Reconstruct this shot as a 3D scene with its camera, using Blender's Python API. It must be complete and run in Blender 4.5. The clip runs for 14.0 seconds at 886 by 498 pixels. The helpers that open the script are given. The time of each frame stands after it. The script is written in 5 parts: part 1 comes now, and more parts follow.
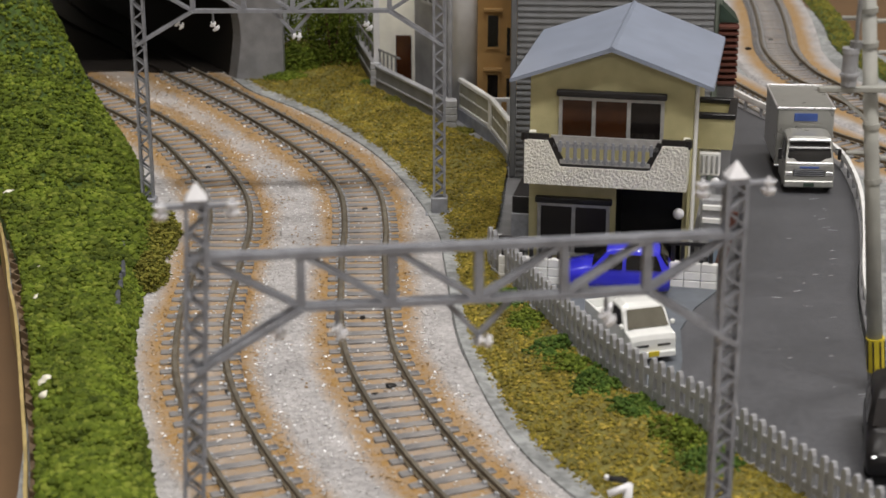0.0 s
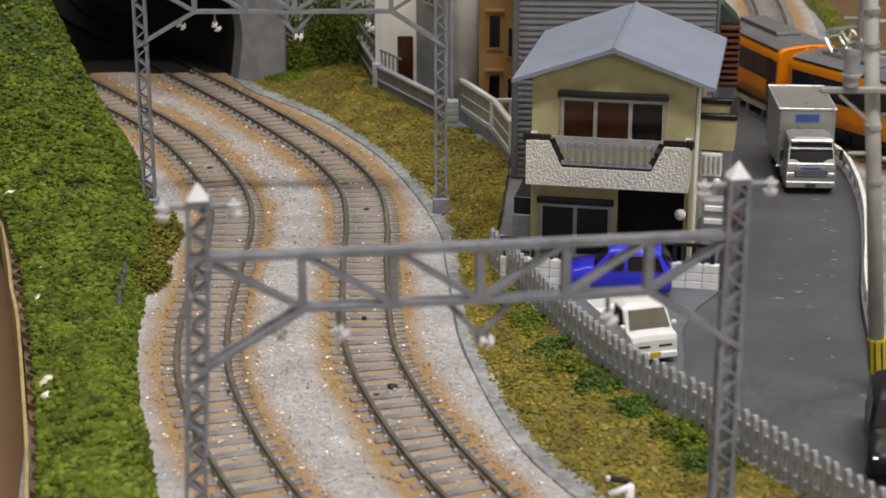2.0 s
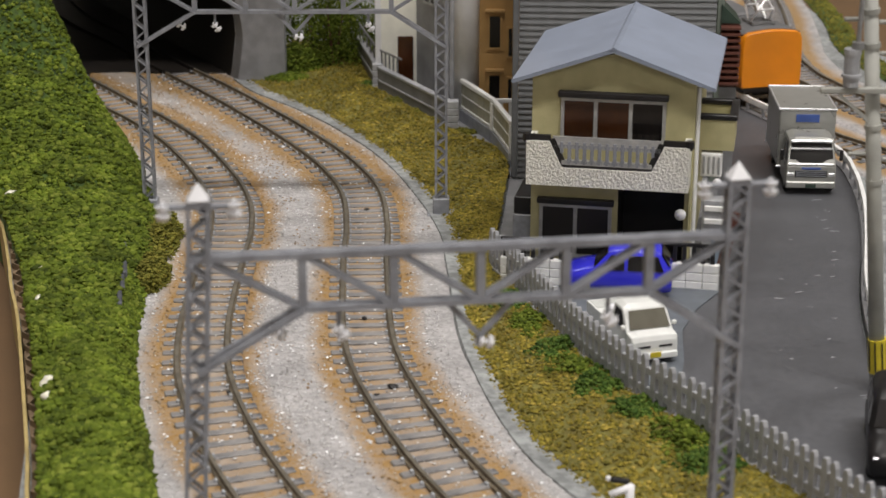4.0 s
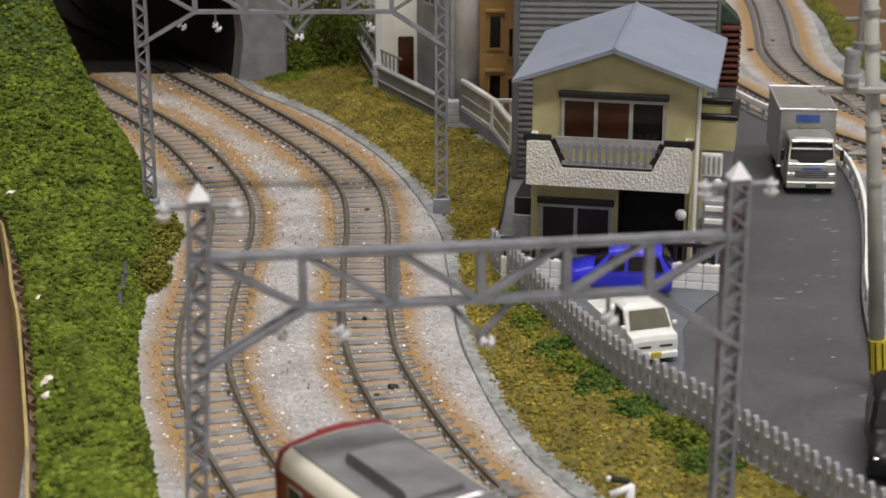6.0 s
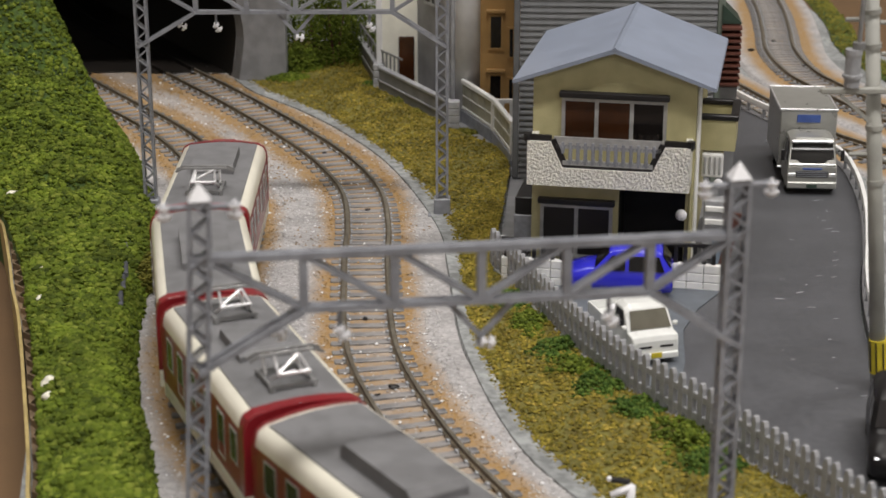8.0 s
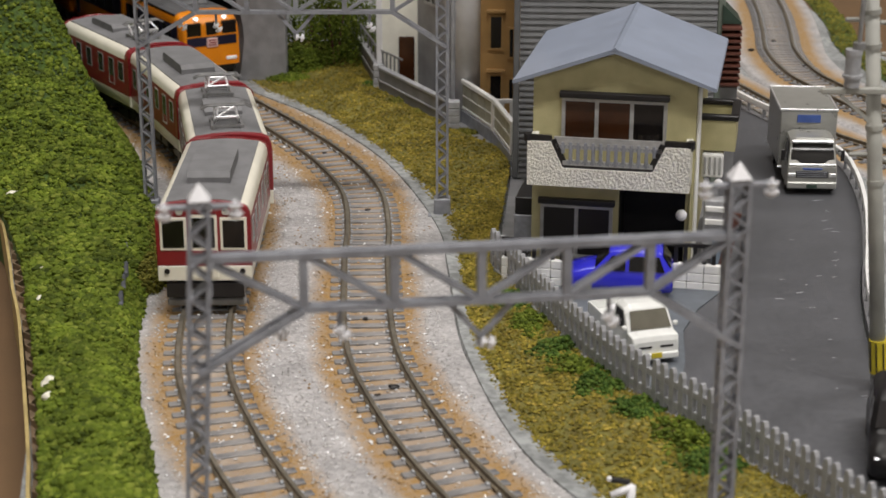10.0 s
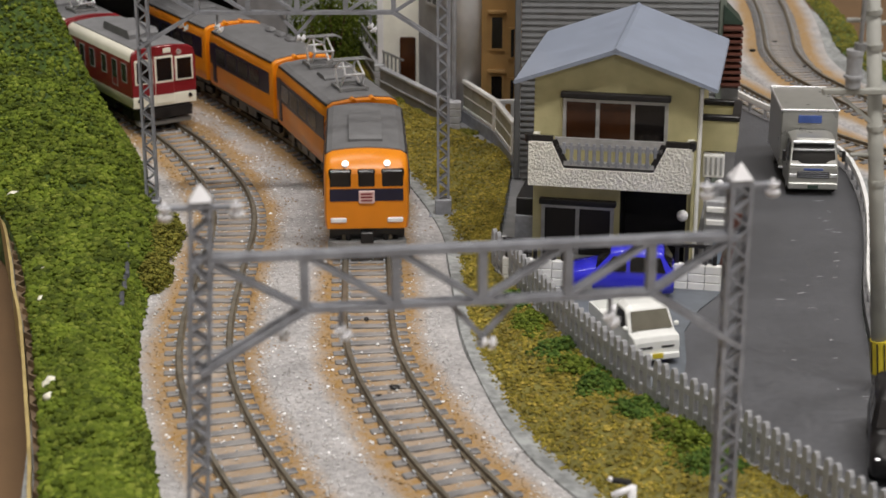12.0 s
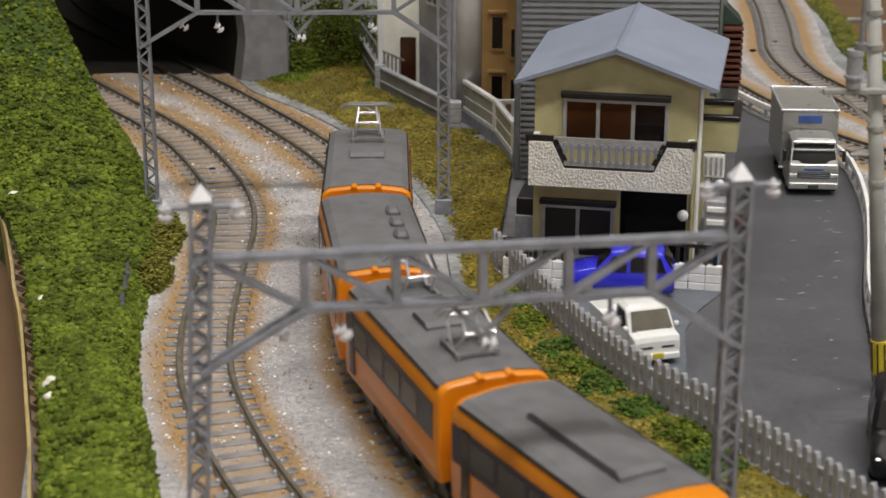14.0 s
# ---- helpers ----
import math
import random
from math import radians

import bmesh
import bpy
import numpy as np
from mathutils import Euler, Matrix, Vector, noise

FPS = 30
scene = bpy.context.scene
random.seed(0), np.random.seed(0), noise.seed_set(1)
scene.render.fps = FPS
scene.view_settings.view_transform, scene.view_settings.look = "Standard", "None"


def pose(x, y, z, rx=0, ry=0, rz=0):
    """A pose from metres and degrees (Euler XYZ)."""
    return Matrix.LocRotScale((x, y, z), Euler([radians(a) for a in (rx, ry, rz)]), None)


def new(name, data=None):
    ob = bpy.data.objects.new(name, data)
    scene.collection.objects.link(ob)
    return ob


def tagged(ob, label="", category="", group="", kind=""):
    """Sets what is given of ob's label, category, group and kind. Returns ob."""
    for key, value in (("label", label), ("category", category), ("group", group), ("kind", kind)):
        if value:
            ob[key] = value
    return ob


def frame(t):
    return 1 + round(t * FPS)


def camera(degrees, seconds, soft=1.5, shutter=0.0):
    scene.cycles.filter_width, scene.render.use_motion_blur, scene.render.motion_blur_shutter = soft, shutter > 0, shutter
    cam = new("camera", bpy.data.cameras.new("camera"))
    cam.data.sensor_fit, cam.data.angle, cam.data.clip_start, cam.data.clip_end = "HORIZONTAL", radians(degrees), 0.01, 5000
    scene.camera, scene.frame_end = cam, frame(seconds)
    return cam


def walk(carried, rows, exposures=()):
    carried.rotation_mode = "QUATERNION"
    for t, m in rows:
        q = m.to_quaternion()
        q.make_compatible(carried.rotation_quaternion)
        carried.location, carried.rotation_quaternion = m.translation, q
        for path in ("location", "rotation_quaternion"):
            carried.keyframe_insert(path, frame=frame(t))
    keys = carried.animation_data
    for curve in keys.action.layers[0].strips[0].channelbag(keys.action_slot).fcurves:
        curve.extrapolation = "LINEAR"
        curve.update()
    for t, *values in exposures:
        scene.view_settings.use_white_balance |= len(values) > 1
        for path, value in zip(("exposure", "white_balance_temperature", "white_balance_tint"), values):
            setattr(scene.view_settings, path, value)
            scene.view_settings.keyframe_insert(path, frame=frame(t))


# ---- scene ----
# camera: hand-held still shot from a low height over the layout, drifting a little
CAM_EYE, CAM_PITCH, CAM_FOV = (0.0, 0.0, 0.1304), 19.066, 28.206
cam = camera(CAM_FOV, 14.0, soft=1.6, shutter=0.3)
cam.data.dof.use_dof, cam.data.dof.focus_distance, cam.data.dof.aperture_fstop = True, 0.405, 50.0
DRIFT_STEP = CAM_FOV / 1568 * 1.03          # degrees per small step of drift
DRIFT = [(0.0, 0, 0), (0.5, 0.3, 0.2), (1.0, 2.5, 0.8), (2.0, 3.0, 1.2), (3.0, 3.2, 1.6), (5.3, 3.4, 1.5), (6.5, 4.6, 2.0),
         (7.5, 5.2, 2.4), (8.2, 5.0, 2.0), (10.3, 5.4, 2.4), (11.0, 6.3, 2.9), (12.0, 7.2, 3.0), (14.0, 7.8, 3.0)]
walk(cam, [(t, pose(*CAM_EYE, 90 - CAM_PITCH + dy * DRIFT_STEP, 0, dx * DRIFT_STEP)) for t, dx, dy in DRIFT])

MM = 0.001                          # the layout is a 1:150 model: its numbers are millimetres
RND = random.Random(7)

# ---- light: fluorescent ceiling fittings of an indoor hall ----
world = bpy.data.worlds.new("hall_air")
scene.world = world
world.use_nodes = True
world.node_tree.nodes["Background"].inputs[0].default_value = (0.95, 0.97, 1.0, 1)
world.node_tree.nodes["Background"].inputs[1].default_value = 0.105
scene.view_settings.exposure = 0.0
LAMPS = [(-0.55, 0.95, 9.2), (0.9, 0.6, 9), (0.3, -0.28, 26), (0.45, -2.4, 18)]
for lx, ly, power in LAMPS:
    data = bpy.data.lights.new("tube_light", "AREA")
    data.shape, data.size, data.size_y, data.energy, data.color = "RECTANGLE", 1.2, 0.16, power, (1.0, 0.96, 0.92)
    lamp = new("tube_light", data)
    lamp.matrix_world = Matrix.Translation((lx, ly, 1.56))


# ---- materials ----
def mat(name, colour, rough=0.6, metal=0.0, vary=0.12, scale=300.0, bump=0.0, bump_scale=900.0, second=None, spots=None, coat=0.0, spec=0.5, dirt=None, dist=0.0004):
    """Two scales of variation in the colour, optional second colour by noise, fine relief."""
    m = bpy.data.materials.new(name)
    m.use_nodes = True
    nt = m.node_tree
    b = nt.nodes["Principled BSDF"]
    b.inputs["Roughness"].default_value = rough
    b.inputs["Metallic"].default_value = metal
    b.inputs["Coat Weight"].default_value = coat
    b.inputs["Specular IOR Level"].default_value = spec
    geo = nt.nodes.new("ShaderNodeNewGeometry")
    info = nt.nodes.new("ShaderNodeObjectInfo")
    n1 = nt.nodes.new("ShaderNodeTexNoise"); n1.inputs["Scale"].default_value = scale; n1.inputs["Detail"].default_value = 6
    n2 = nt.nodes.new("ShaderNodeTexNoise"); n2.inputs["Scale"].default_value = scale * 0.13; n2.inputs["Detail"].default_value = 3
    tc = nt.nodes.new("ShaderNodeTexCoord")
    for n in (n1, n2):
        nt.links.new(tc.outputs["Object"], n.inputs["Vector"])
    ramp = nt.nodes.new("ShaderNodeValToRGB")
    c2 = second or colour
    ramp.color_ramp.elements[0].position, ramp.color_ramp.elements[1].position = 0.38, 0.62
    ramp.color_ramp.elements[0].color = (*[c * (1 - vary) for c in colour], 1)
    ramp.color_ramp.elements[1].color = (*[min(1, c * (1 + vary)) for c in c2], 1)
    nt.links.new(n1.outputs["Fac"], ramp.inputs["Fac"])
    hsv = nt.nodes.new("ShaderNodeHueSaturation")
    mr = nt.nodes.new("ShaderNodeMapRange")
    mr.inputs["From Min"].default_value, mr.inputs["From Max"].default_value = 0.3, 0.7
    mr.inputs["To Min"].default_value, mr.inputs["To Max"].default_value = 1 - vary, 1 + vary
    nt.links.new(n2.outputs["Fac"], mr.inputs["Value"])
    nt.links.new(mr.outputs["Result"], hsv.inputs["Value"])
    nt.links.new(ramp.outputs["Color"], hsv.inputs["Color"])
    nt.links.new(hsv.outputs["Color"], b.inputs["Base Color"])
    rr = nt.nodes.new("ShaderNodeMapRange")
    rr.inputs["To Min"].default_value, rr.inputs["To Max"].default_value = max(0.02, rough - 0.08), min(1, rough + 0.08)
    nt.links.new(n1.outputs["Fac"], rr.inputs["Value"])
    nt.links.new(rr.outputs["Result"], b.inputs["Roughness"])
    if bump:
        n3 = nt.nodes.new("ShaderNodeTexNoise"); n3.inputs["Scale"].default_value = bump_scale; n3.inputs["Detail"].default_value = 4
        nt.links.new(tc.outputs["Object"], n3.inputs["Vector"])
        bp = nt.nodes.new("ShaderNodeBump"); bp.inputs["Strength"].default_value = bump; bp.inputs["Distance"].default_value = dist
        nt.links.new(n3.outputs["Fac"], bp.inputs["Height"])
        nt.links.new(bp.outputs["Normal"], b.inputs["Normal"])
    return m


def island_mat(name, stops, rough=0.8, spec=0.3, sub=0.0):
    """Colour picked at random for each loose piece of a joined mesh."""
    m = bpy.data.materials.new(name)
    m.use_nodes = True
    nt = m.node_tree
    b = nt.nodes["Principled BSDF"]
    b.inputs["Roughness"].default_value, b.inputs["Specular IOR Level"].default_value = rough, spec
    geo = nt.nodes.new("ShaderNodeNewGeometry")
    ramp = nt.nodes.new("ShaderNodeValToRGB")
    el = ramp.color_ramp.elements
    while len(el) < len(stops):
        el.new(0.5)
    for e, (p, c) in zip(el, stops):
        e.position, e.color = p, (*c, 1)
    nt.links.new(geo.outputs["Random Per Island"], ramp.inputs["Fac"])
    tc = nt.nodes.new("ShaderNodeTexCoord")
    n = nt.nodes.new("ShaderNodeTexNoise"); n.inputs["Scale"].default_value = 130; n.inputs["Detail"].default_value = 4
    nt.links.new(tc.outputs["Object"], n.inputs["Vector"])
    mr = nt.nodes.new("ShaderNodeMapRange")
    mr.inputs["From Min"].default_value, mr.inputs["From Max"].default_value = 0.3, 0.7
    mr.inputs["To Min"].default_value, mr.inputs["To Max"].default_value = 0.6, 1.4
    nt.links.new(n.outputs["Fac"], mr.inputs["Value"])
    hsv = nt.nodes.new("ShaderNodeHueSaturation")
    nt.links.new(mr.outputs["Result"], hsv.inputs["Value"])
    nt.links.new(ramp.outputs["Color"], hsv.inputs["Color"])
    nt.links.new(hsv.outputs["Color"], b.inputs["Base Color"])
    return m


M_BROWN = mat("brown_tabletop", (0.135, 0.078, 0.035), 0.75, vary=0.08, scale=40, bump=0.1)
M_WALL = mat("hall_wall_paint", (0.7, 0.68, 0.64), 0.9, vary=0.04, scale=3)
M_STEEL = mat("grey_plastic_steel", (0.245, 0.255, 0.285), 0.36, vary=0.14, scale=500, bump=0.15, bump_scale=1500)
M_CAPWHITE = mat("white_plastic", (0.82, 0.82, 0.85), 0.4, vary=0.05, scale=600)
M_RAIL = mat("weathered_rail", (0.155, 0.125, 0.085), 0.55, 0.15, vary=0.25, scale=400)
M_RAILTOP = mat("worn_rail_head", (0.26, 0.235, 0.19), 0.35, 0.6, vary=0.2, scale=300)
M_TIE = mat("grey_sleeper", (0.135, 0.14, 0.155), 0.45, vary=0.25, scale=220, bump=0.25, second=(0.21, 0.2, 0.195))
M_CHAIR = mat("rail_fastener", (0.36, 0.38, 0.41), 0.5, vary=0.2, scale=900)
M_ROAD = mat("asphalt_sheet", (0.088, 0.090, 0.099), 0.5, vary=0.10, scale=700, bump=0.3, bump_scale=3000)
M_CONC = mat("grey_cork_edging", (0.26, 0.27, 0.27), 0.85, vary=0.25, scale=500, bump=0.4, bump_scale=1500)
M_GREYWALL = mat("grey_concrete", (0.215, 0.215, 0.225), 0.7, vary=0.12, scale=200, bump=0.2)
# near black: the shade inside the tunnel is put into this colour
M_TUNNEL_SHADE = mat("tunnel_shade", (0.012, 0.009, 0.007), 0.55, vary=0.3, scale=60)
M_BLACK = mat("black_plastic", (0.011, 0.010, 0.011), 0.38, vary=0.2, scale=400)
M_CREAM = mat("cream_wall", (0.47, 0.43, 0.235), 0.6, vary=0.06, scale=250, bump=0.12, bump_scale=2500)
M_STUCCO = mat("white_stucco", (0.86, 0.84, 0.76), 0.7, vary=0.05, scale=400, bump=1.0, bump_scale=1700, dist=0.0011)
M_ROOF = mat("pale_blue_grey_roof", (0.25, 0.285, 0.365), 0.42, vary=0.05, scale=160, bump=0.06)
M_FRAME = mat("aluminium_frame", (0.42, 0.42, 0.42), 0.35, 0.3, vary=0.1, scale=700)
M_GLASSBROWN = mat("dark_brown_glazing", (0.05, 0.017, 0.006), 0.2, vary=0.3, scale=90, coat=0.0)
M_GLASSDARK = mat("dark_glazing", (0.009, 0.007, 0.007), 0.16, vary=0.25, scale=150, coat=0.0)
M_DULLGLASS = mat("dull_dark_glazing", (0.012, 0.009, 0.008), 0.45, vary=0.25, scale=150)
M_TRUCKGLASS = mat("glossy_black_glazing", (0.006, 0.006, 0.007), 0.06, vary=0.2, scale=90)
M_CLAP = mat("grey_clapboard", (0.145, 0.15, 0.158), 0.3, vary=0.1, scale=220, bump=0.1)
M_TAN = mat("tan_brown_wall", (0.42, 0.25, 0.09), 0.6, vary=0.1, scale=160, bump=0.1)
M_REDBROWN = mat("red_brown_slats", (0.11, 0.038, 0.026), 0.5, vary=0.15, scale=300)
M_WHITE = mat("white_paint", (0.84, 0.84, 0.83), 0.5, vary=0.06, scale=300)
M_ROCK = mat("dark_blue_grey_stone", (0.09, 0.095, 0.11), 0.7, vary=0.3, scale=300, bump=0.4)
M_FENCE = mat("light_grey_fence", (0.36, 0.365, 0.385), 0.55, vary=0.12, scale=500)
M_POLE = mat("concrete_pole", (0.36, 0.36, 0.33), 0.6, vary=0.12, scale=150, bump=0.1)
M_YELLOW = mat("yellow_band", (0.62, 0.50, 0.03), 0.5, vary=0.1)
M_BLUECAR = mat("blue_car_paint", (0.035, 0.035, 0.62), 0.25, vary=0.05, scale=200, coat=0.6)
M_SILVER = mat("silver_paint", (0.37, 0.37, 0.35), 0.3, 0.4, vary=0.06, scale=300, coat=0.2)
M_CARWHITE = mat("white_car_paint", (0.80, 0.81, 0.79), 0.3, vary=0.05, scale=200, coat=0.4)
M_TYRE = mat("black_tyre", (0.012, 0.012, 0.012), 0.7, vary=0.2)
M_ORANGE = mat("orange_train_paint", (0.74, 0.24, 0.006), 0.36, vary=0.05, scale=120, coat=0.08)
M_NAVY = mat("navy_train_band", (0.009, 0.009, 0.03), 0.35, vary=0.15, scale=200)
M_ROOFGREY = mat("train_roof_grey", (0.135, 0.135, 0.14), 0.6, vary=0.1, scale=300, bump=0.15, bump_scale=2500)
M_ROOFLIGHT = mat("train_roof_light_grey", (0.175, 0.175, 0.182), 0.6, vary=0.1, scale=300, bump=0.15, bump_scale=2500)
M_MAROON = mat("maroon_train_paint", (0.215, 0.012, 0.018), 0.34, vary=0.07, scale=150, coat=0.25)
M_IVORY = mat("ivory_train_paint", (0.80, 0.77, 0.66), 0.36, vary=0.04, scale=150, coat=0.2)
M_CHROME = mat("bright_metal", (0.82, 0.82, 0.84), 0.3, 0.7, vary=0.1, scale=600)
M_SKIRT = mat("grey_skirt", (0.22, 0.22, 0.22), 0.5, vary=0.12, scale=400)
M_BLUEPANEL = mat("blue_plate", (0.05, 0.10, 0.34), 0.4, vary=0.1)
M_BALLAST = island_mat("white_ballast_grains", [(0, (0.34, 0.315, 0.30)), (0.3, (0.44, 0.42, 0.405)), (0.8, (0.53, 0.52, 0.515)), (0.95, (0.68, 0.68, 0.69)), (1, (0.95, 0.95, 0.97))], 0.35, 0.6)
M_RUSTGRAIN = island_mat("rust_stained_grains", [(0, (0.24, 0.14, 0.05)), (0.5, (0.345, 0.21, 0.075)), (0.85, (0.42, 0.295, 0.155)), (1, (0.55, 0.5, 0.44))], 0.6, 0.4)
M_HEDGE = island_mat("green_foam_foliage", [(0, (0.045, 0.066, 0.007)), (0.4, (0.084, 0.118, 0.011)), (0.8, (0.122, 0.16, 0.016)), (1, (0.175, 0.208, 0.032))], 0.85, 0.2)
M_OLIVE = island_mat("olive_turf", [(0, (0.09, 0.08, 0.014)), (0.3, (0.165, 0.135, 0.02)), (0.75, (0.25, 0.2, 0.032)), (1, (0.36, 0.27, 0.06))], 0.9, 0.2)
M_OLIVETUFT = island_mat("olive_green_tufts", [(0, (0.08, 0.085, 0.014)), (0.5, (0.14, 0.135, 0.022)), (1, (0.21, 0.19, 0.035))], 0.85, 0.2)
M_TUFT = island_mat("dark_green_tufts", [(0, (0.03, 0.062, 0.010)), (0.5, (0.06, 0.11, 0.016)), (1, (0.115, 0.165, 0.028))], 0.85, 0.2)


# ---- mesh helpers, in millimetres ----
def link(name, bm, material, parent=None, label="", smooth=False):
    me = bpy.data.meshes.new(name)
    bmesh.ops.recalc_face_normals(bm, faces=bm.faces)
    bm.to_mesh(me)
    bm.free()
    me.transform(Matrix.Scale(MM, 4))
    for m in (material if isinstance(material, (list, tuple)) else [material]):
        me.materials.append(m)
    if smooth:
        me.shade_smooth()
    ob = new(name, me)
    if parent:
        ob.parent = parent
    if label:
        ob["label"] = label
    return ob


def part(name, bm, material, parent, label="", smooth=False):
    return link(name, bm, material, parent, label, smooth)


def thing(name, label, category, at=(0, 0, 0), rz=0, group="", kind=""):
    ob = new(name)
    ob.empty_display_size = 0.005
    ob.matrix_world = pose(at[0] * MM, at[1] * MM, at[2] * MM, 0, 0, rz)
    return tagged(ob, label, category, group, kind)


def raw(name, verts, faces, material, parent=None, smooth=False):
    me = bpy.data.meshes.new(name)
    me.from_pydata((np.asarray(verts) * MM).tolist(), [], faces if isinstance(faces, list) else faces.tolist())
    me.materials.append(material)
    if smooth:
        me.shade_smooth()
    ob = new(name, me)
    if parent:
        ob.parent = parent
    return ob


def box(bm, x0, x1, y0, y1, z0, z1, bevel=0.0, slot=0, seg=1):
    r = bmesh.ops.create_cube(bm, size=1.0, matrix=Matrix.LocRotScale(((x0 + x1) / 2, (y0 + y1) / 2, (z0 + z1) / 2), None, (x1 - x0, y1 - y0, z1 - z0)))
    faces = {f for v in r["verts"] for f in v.link_faces}
    for f in faces:
        f.material_index = slot
    if bevel:
        edges = list({e for v in r["verts"] for e in v.link_edges})
        bmesh.ops.bevel(bm, geom=edges, offset=bevel, segments=seg, affect="EDGES", profile=0.5)
    return bm


def rod(bm, a, b, r, n=8, r2=None):
    a, b = Vector(a), Vector(b)
    d = b - a
    m = Matrix.Translation((a + b) / 2) @ d.to_track_quat("Z", "Y").to_matrix().to_4x4()
    bmesh.ops.create_cone(bm, cap_ends=True, segments=n, radius1=r, radius2=r if r2 is None else r2, depth=d.length, matrix=m)
    return bm


def bar(bm, a, b, w, d):
    """A straight bar of rectangular section from a to b: w across, d the other way."""
    a, b = Vector(a), Vector(b)
    v = b - a
    m = Matrix.Translation((a + b) / 2) @ v.to_track_quat("Z", "Y").to_matrix().to_4x4() @ Matrix.Diagonal((w, d, v.length, 1))
    bmesh.ops.create_cube(bm, size=1.0, matrix=m)
    return bm


def prism(bm, outline, y0, y1, axis="y"):
    """An outline of (x, z) pushed along y; axis x: an outline of (y, z) along x; axis z: (x, y) along z."""
    def put(u, v, w):
        return {"y": (u, w, v), "x": (w, u, v), "z": (u, v, w)}[axis]
    a = [bm.verts.new(put(u, v, y0)) for u, v in outline]
    b = [bm.verts.new(put(u, v, y1)) for u, v in outline]
    n = len(a)
    bm.faces.new(a)
    bm.faces.new(b[::-1])
    for i in range(n):
        bm.faces.new((a[i], b[i], b[(i + 1) % n], a[(i + 1) % n]))
    return bm


def ball(bm, c, r, sub=2, sz=1.0):
    bmesh.ops.create_icosphere(bm, subdivisions=sub, radius=r, matrix=Matrix.Translation(c) @ Matrix.Diagonal((1, 1, sz, 1)))
    return bm


def spline(points, step=2.0):
    """Catmull-Rom curve through plan points, sampled evenly."""
    p = np.array(points, float)
    p = np.vstack([2 * p[0] - p[1], p, 2 * p[-1] - p[-2]])
    out = []
    for i in range(1, len(p) - 2):
        for t in np.linspace(0, 1, 40, endpoint=False):
            a, b, c, d = p[i - 1], p[i], p[i + 1], p[i + 2]
            out.append(0.5 * (2 * b + (c - a) * t + (2 * a - 5 * b + 4 * c - d) * t * t + (3 * b - a - 3 * c + d) * t ** 3))
    out = np.array(out + [p[-2]])
    s = np.concatenate([[0], np.cumsum(np.linalg.norm(np.diff(out, axis=0), axis=1))])
    q = np.arange(0, s[-1], step)
    return np.column_stack([np.interp(q, s, out[:, 0]), np.interp(q, s, out[:, 1])])


def normals(path):
    t = np.gradient(path, axis=0)
    t /= np.linalg.norm(t, axis=1)[:, None]
    return np.column_stack([t[:, 1], -t[:, 0]])        # to the right of the way


def sweep(bm, path, profile, z=0.0, closed=True):
    """A profile of (across to the right, up) carried along a plan path."""
    n = normals(path)
    rings = []
    for p, k in zip(path, n):
        rings.append([bm.verts.new((p[0] + k[0] * u, p[1] + k[1] * u, z + v)) for u, v in profile])
    m = len(profile)
    for a, b in zip(rings, rings[1:]):
        for i in range(m if closed else m - 1):
            j = (i + 1) % m
            bm.faces.new((a[i], a[j], b[j], b[i]))
    if closed:
        bm.faces.new(rings[0])
        bm.faces.new(rings[-1][::-1])
    return bm


def distance(points, path):
    """Distance of plan points to a path, and its sign (right of the way is positive)."""
    points = np.asarray(points, float)
    n = normals(path)
    best = np.full(len(points), 1e9)
    sign = np.ones(len(points))
    for i in range(0, len(points), 4000):
        d = points[i:i + 4000, None, :] - path[None]
        r = (d ** 2).sum(2)
        k = r.argmin(1)
        best[i:i + 4000] = np.sqrt(r[np.arange(len(k)), k])
        sign[i:i + 4000] = np.sign((d[np.arange(len(k)), k] * n[k]).sum(1))
    return best, sign


# ---- plan: tracks run from the far tunnel towards the camera ----
T1 = [(-700, 790), (-560, 788), (-430, 770), (-310, 720), (-205, 640), (-160, 606), (-122, 550), (-97.5, 512), (-85, 493), (-71.8, 469), (-60.2, 440), (-53.2, 416), (-50.4, 394), (-50, 372), (-49.5, 350),
      (-48.5, 330), (-45.5, 307), (-39.5, 285), (-31, 262), (-20.5, 240), (-7, 217), (10, 193), (33, 169), (68, 146), (130, 124), (260, 108), (420, 100), (640, 97)]
T2 = [(-86, 556), (-69.8, 529), (-57.2, 507), (-42.8, 480), (-29.8, 452), (-21.2, 424), (-18.4, 396), (-18, 376), (-17, 355),
      (-16, 335), (-13.8, 316), (-9, 296), (-2, 274), (5.5, 256), (14, 238), (25.5, 217), (41, 194), (64, 172), (102, 152), (165, 138), (300, 130), (420, 128)]
B1 = [(560, 230), (400, 280), (260, 330), (180, 375), (140, 425), (113, 464), (104, 480), (92, 518), (87, 536), (78, 570)]
LOOP = [(66, 620), (60, 690), (30, 760), (-30, 800), (-100, 800), (-150, 760), (-160, 700), (-135, 640), (-108, 595)]
B2 = [(300, 350), (200, 410), (150, 460), (130, 498), (118.5, 535), (114, 556), (113.5, 587), (118, 622), (123, 669), (126, 740)]
path1, path2 = spline(T1), spline(LOOP[-3:] + T2)
path_orange = spline(B1 + LOOP + T2)
path_b1, path_b2 = spline(B1), spline(B2)


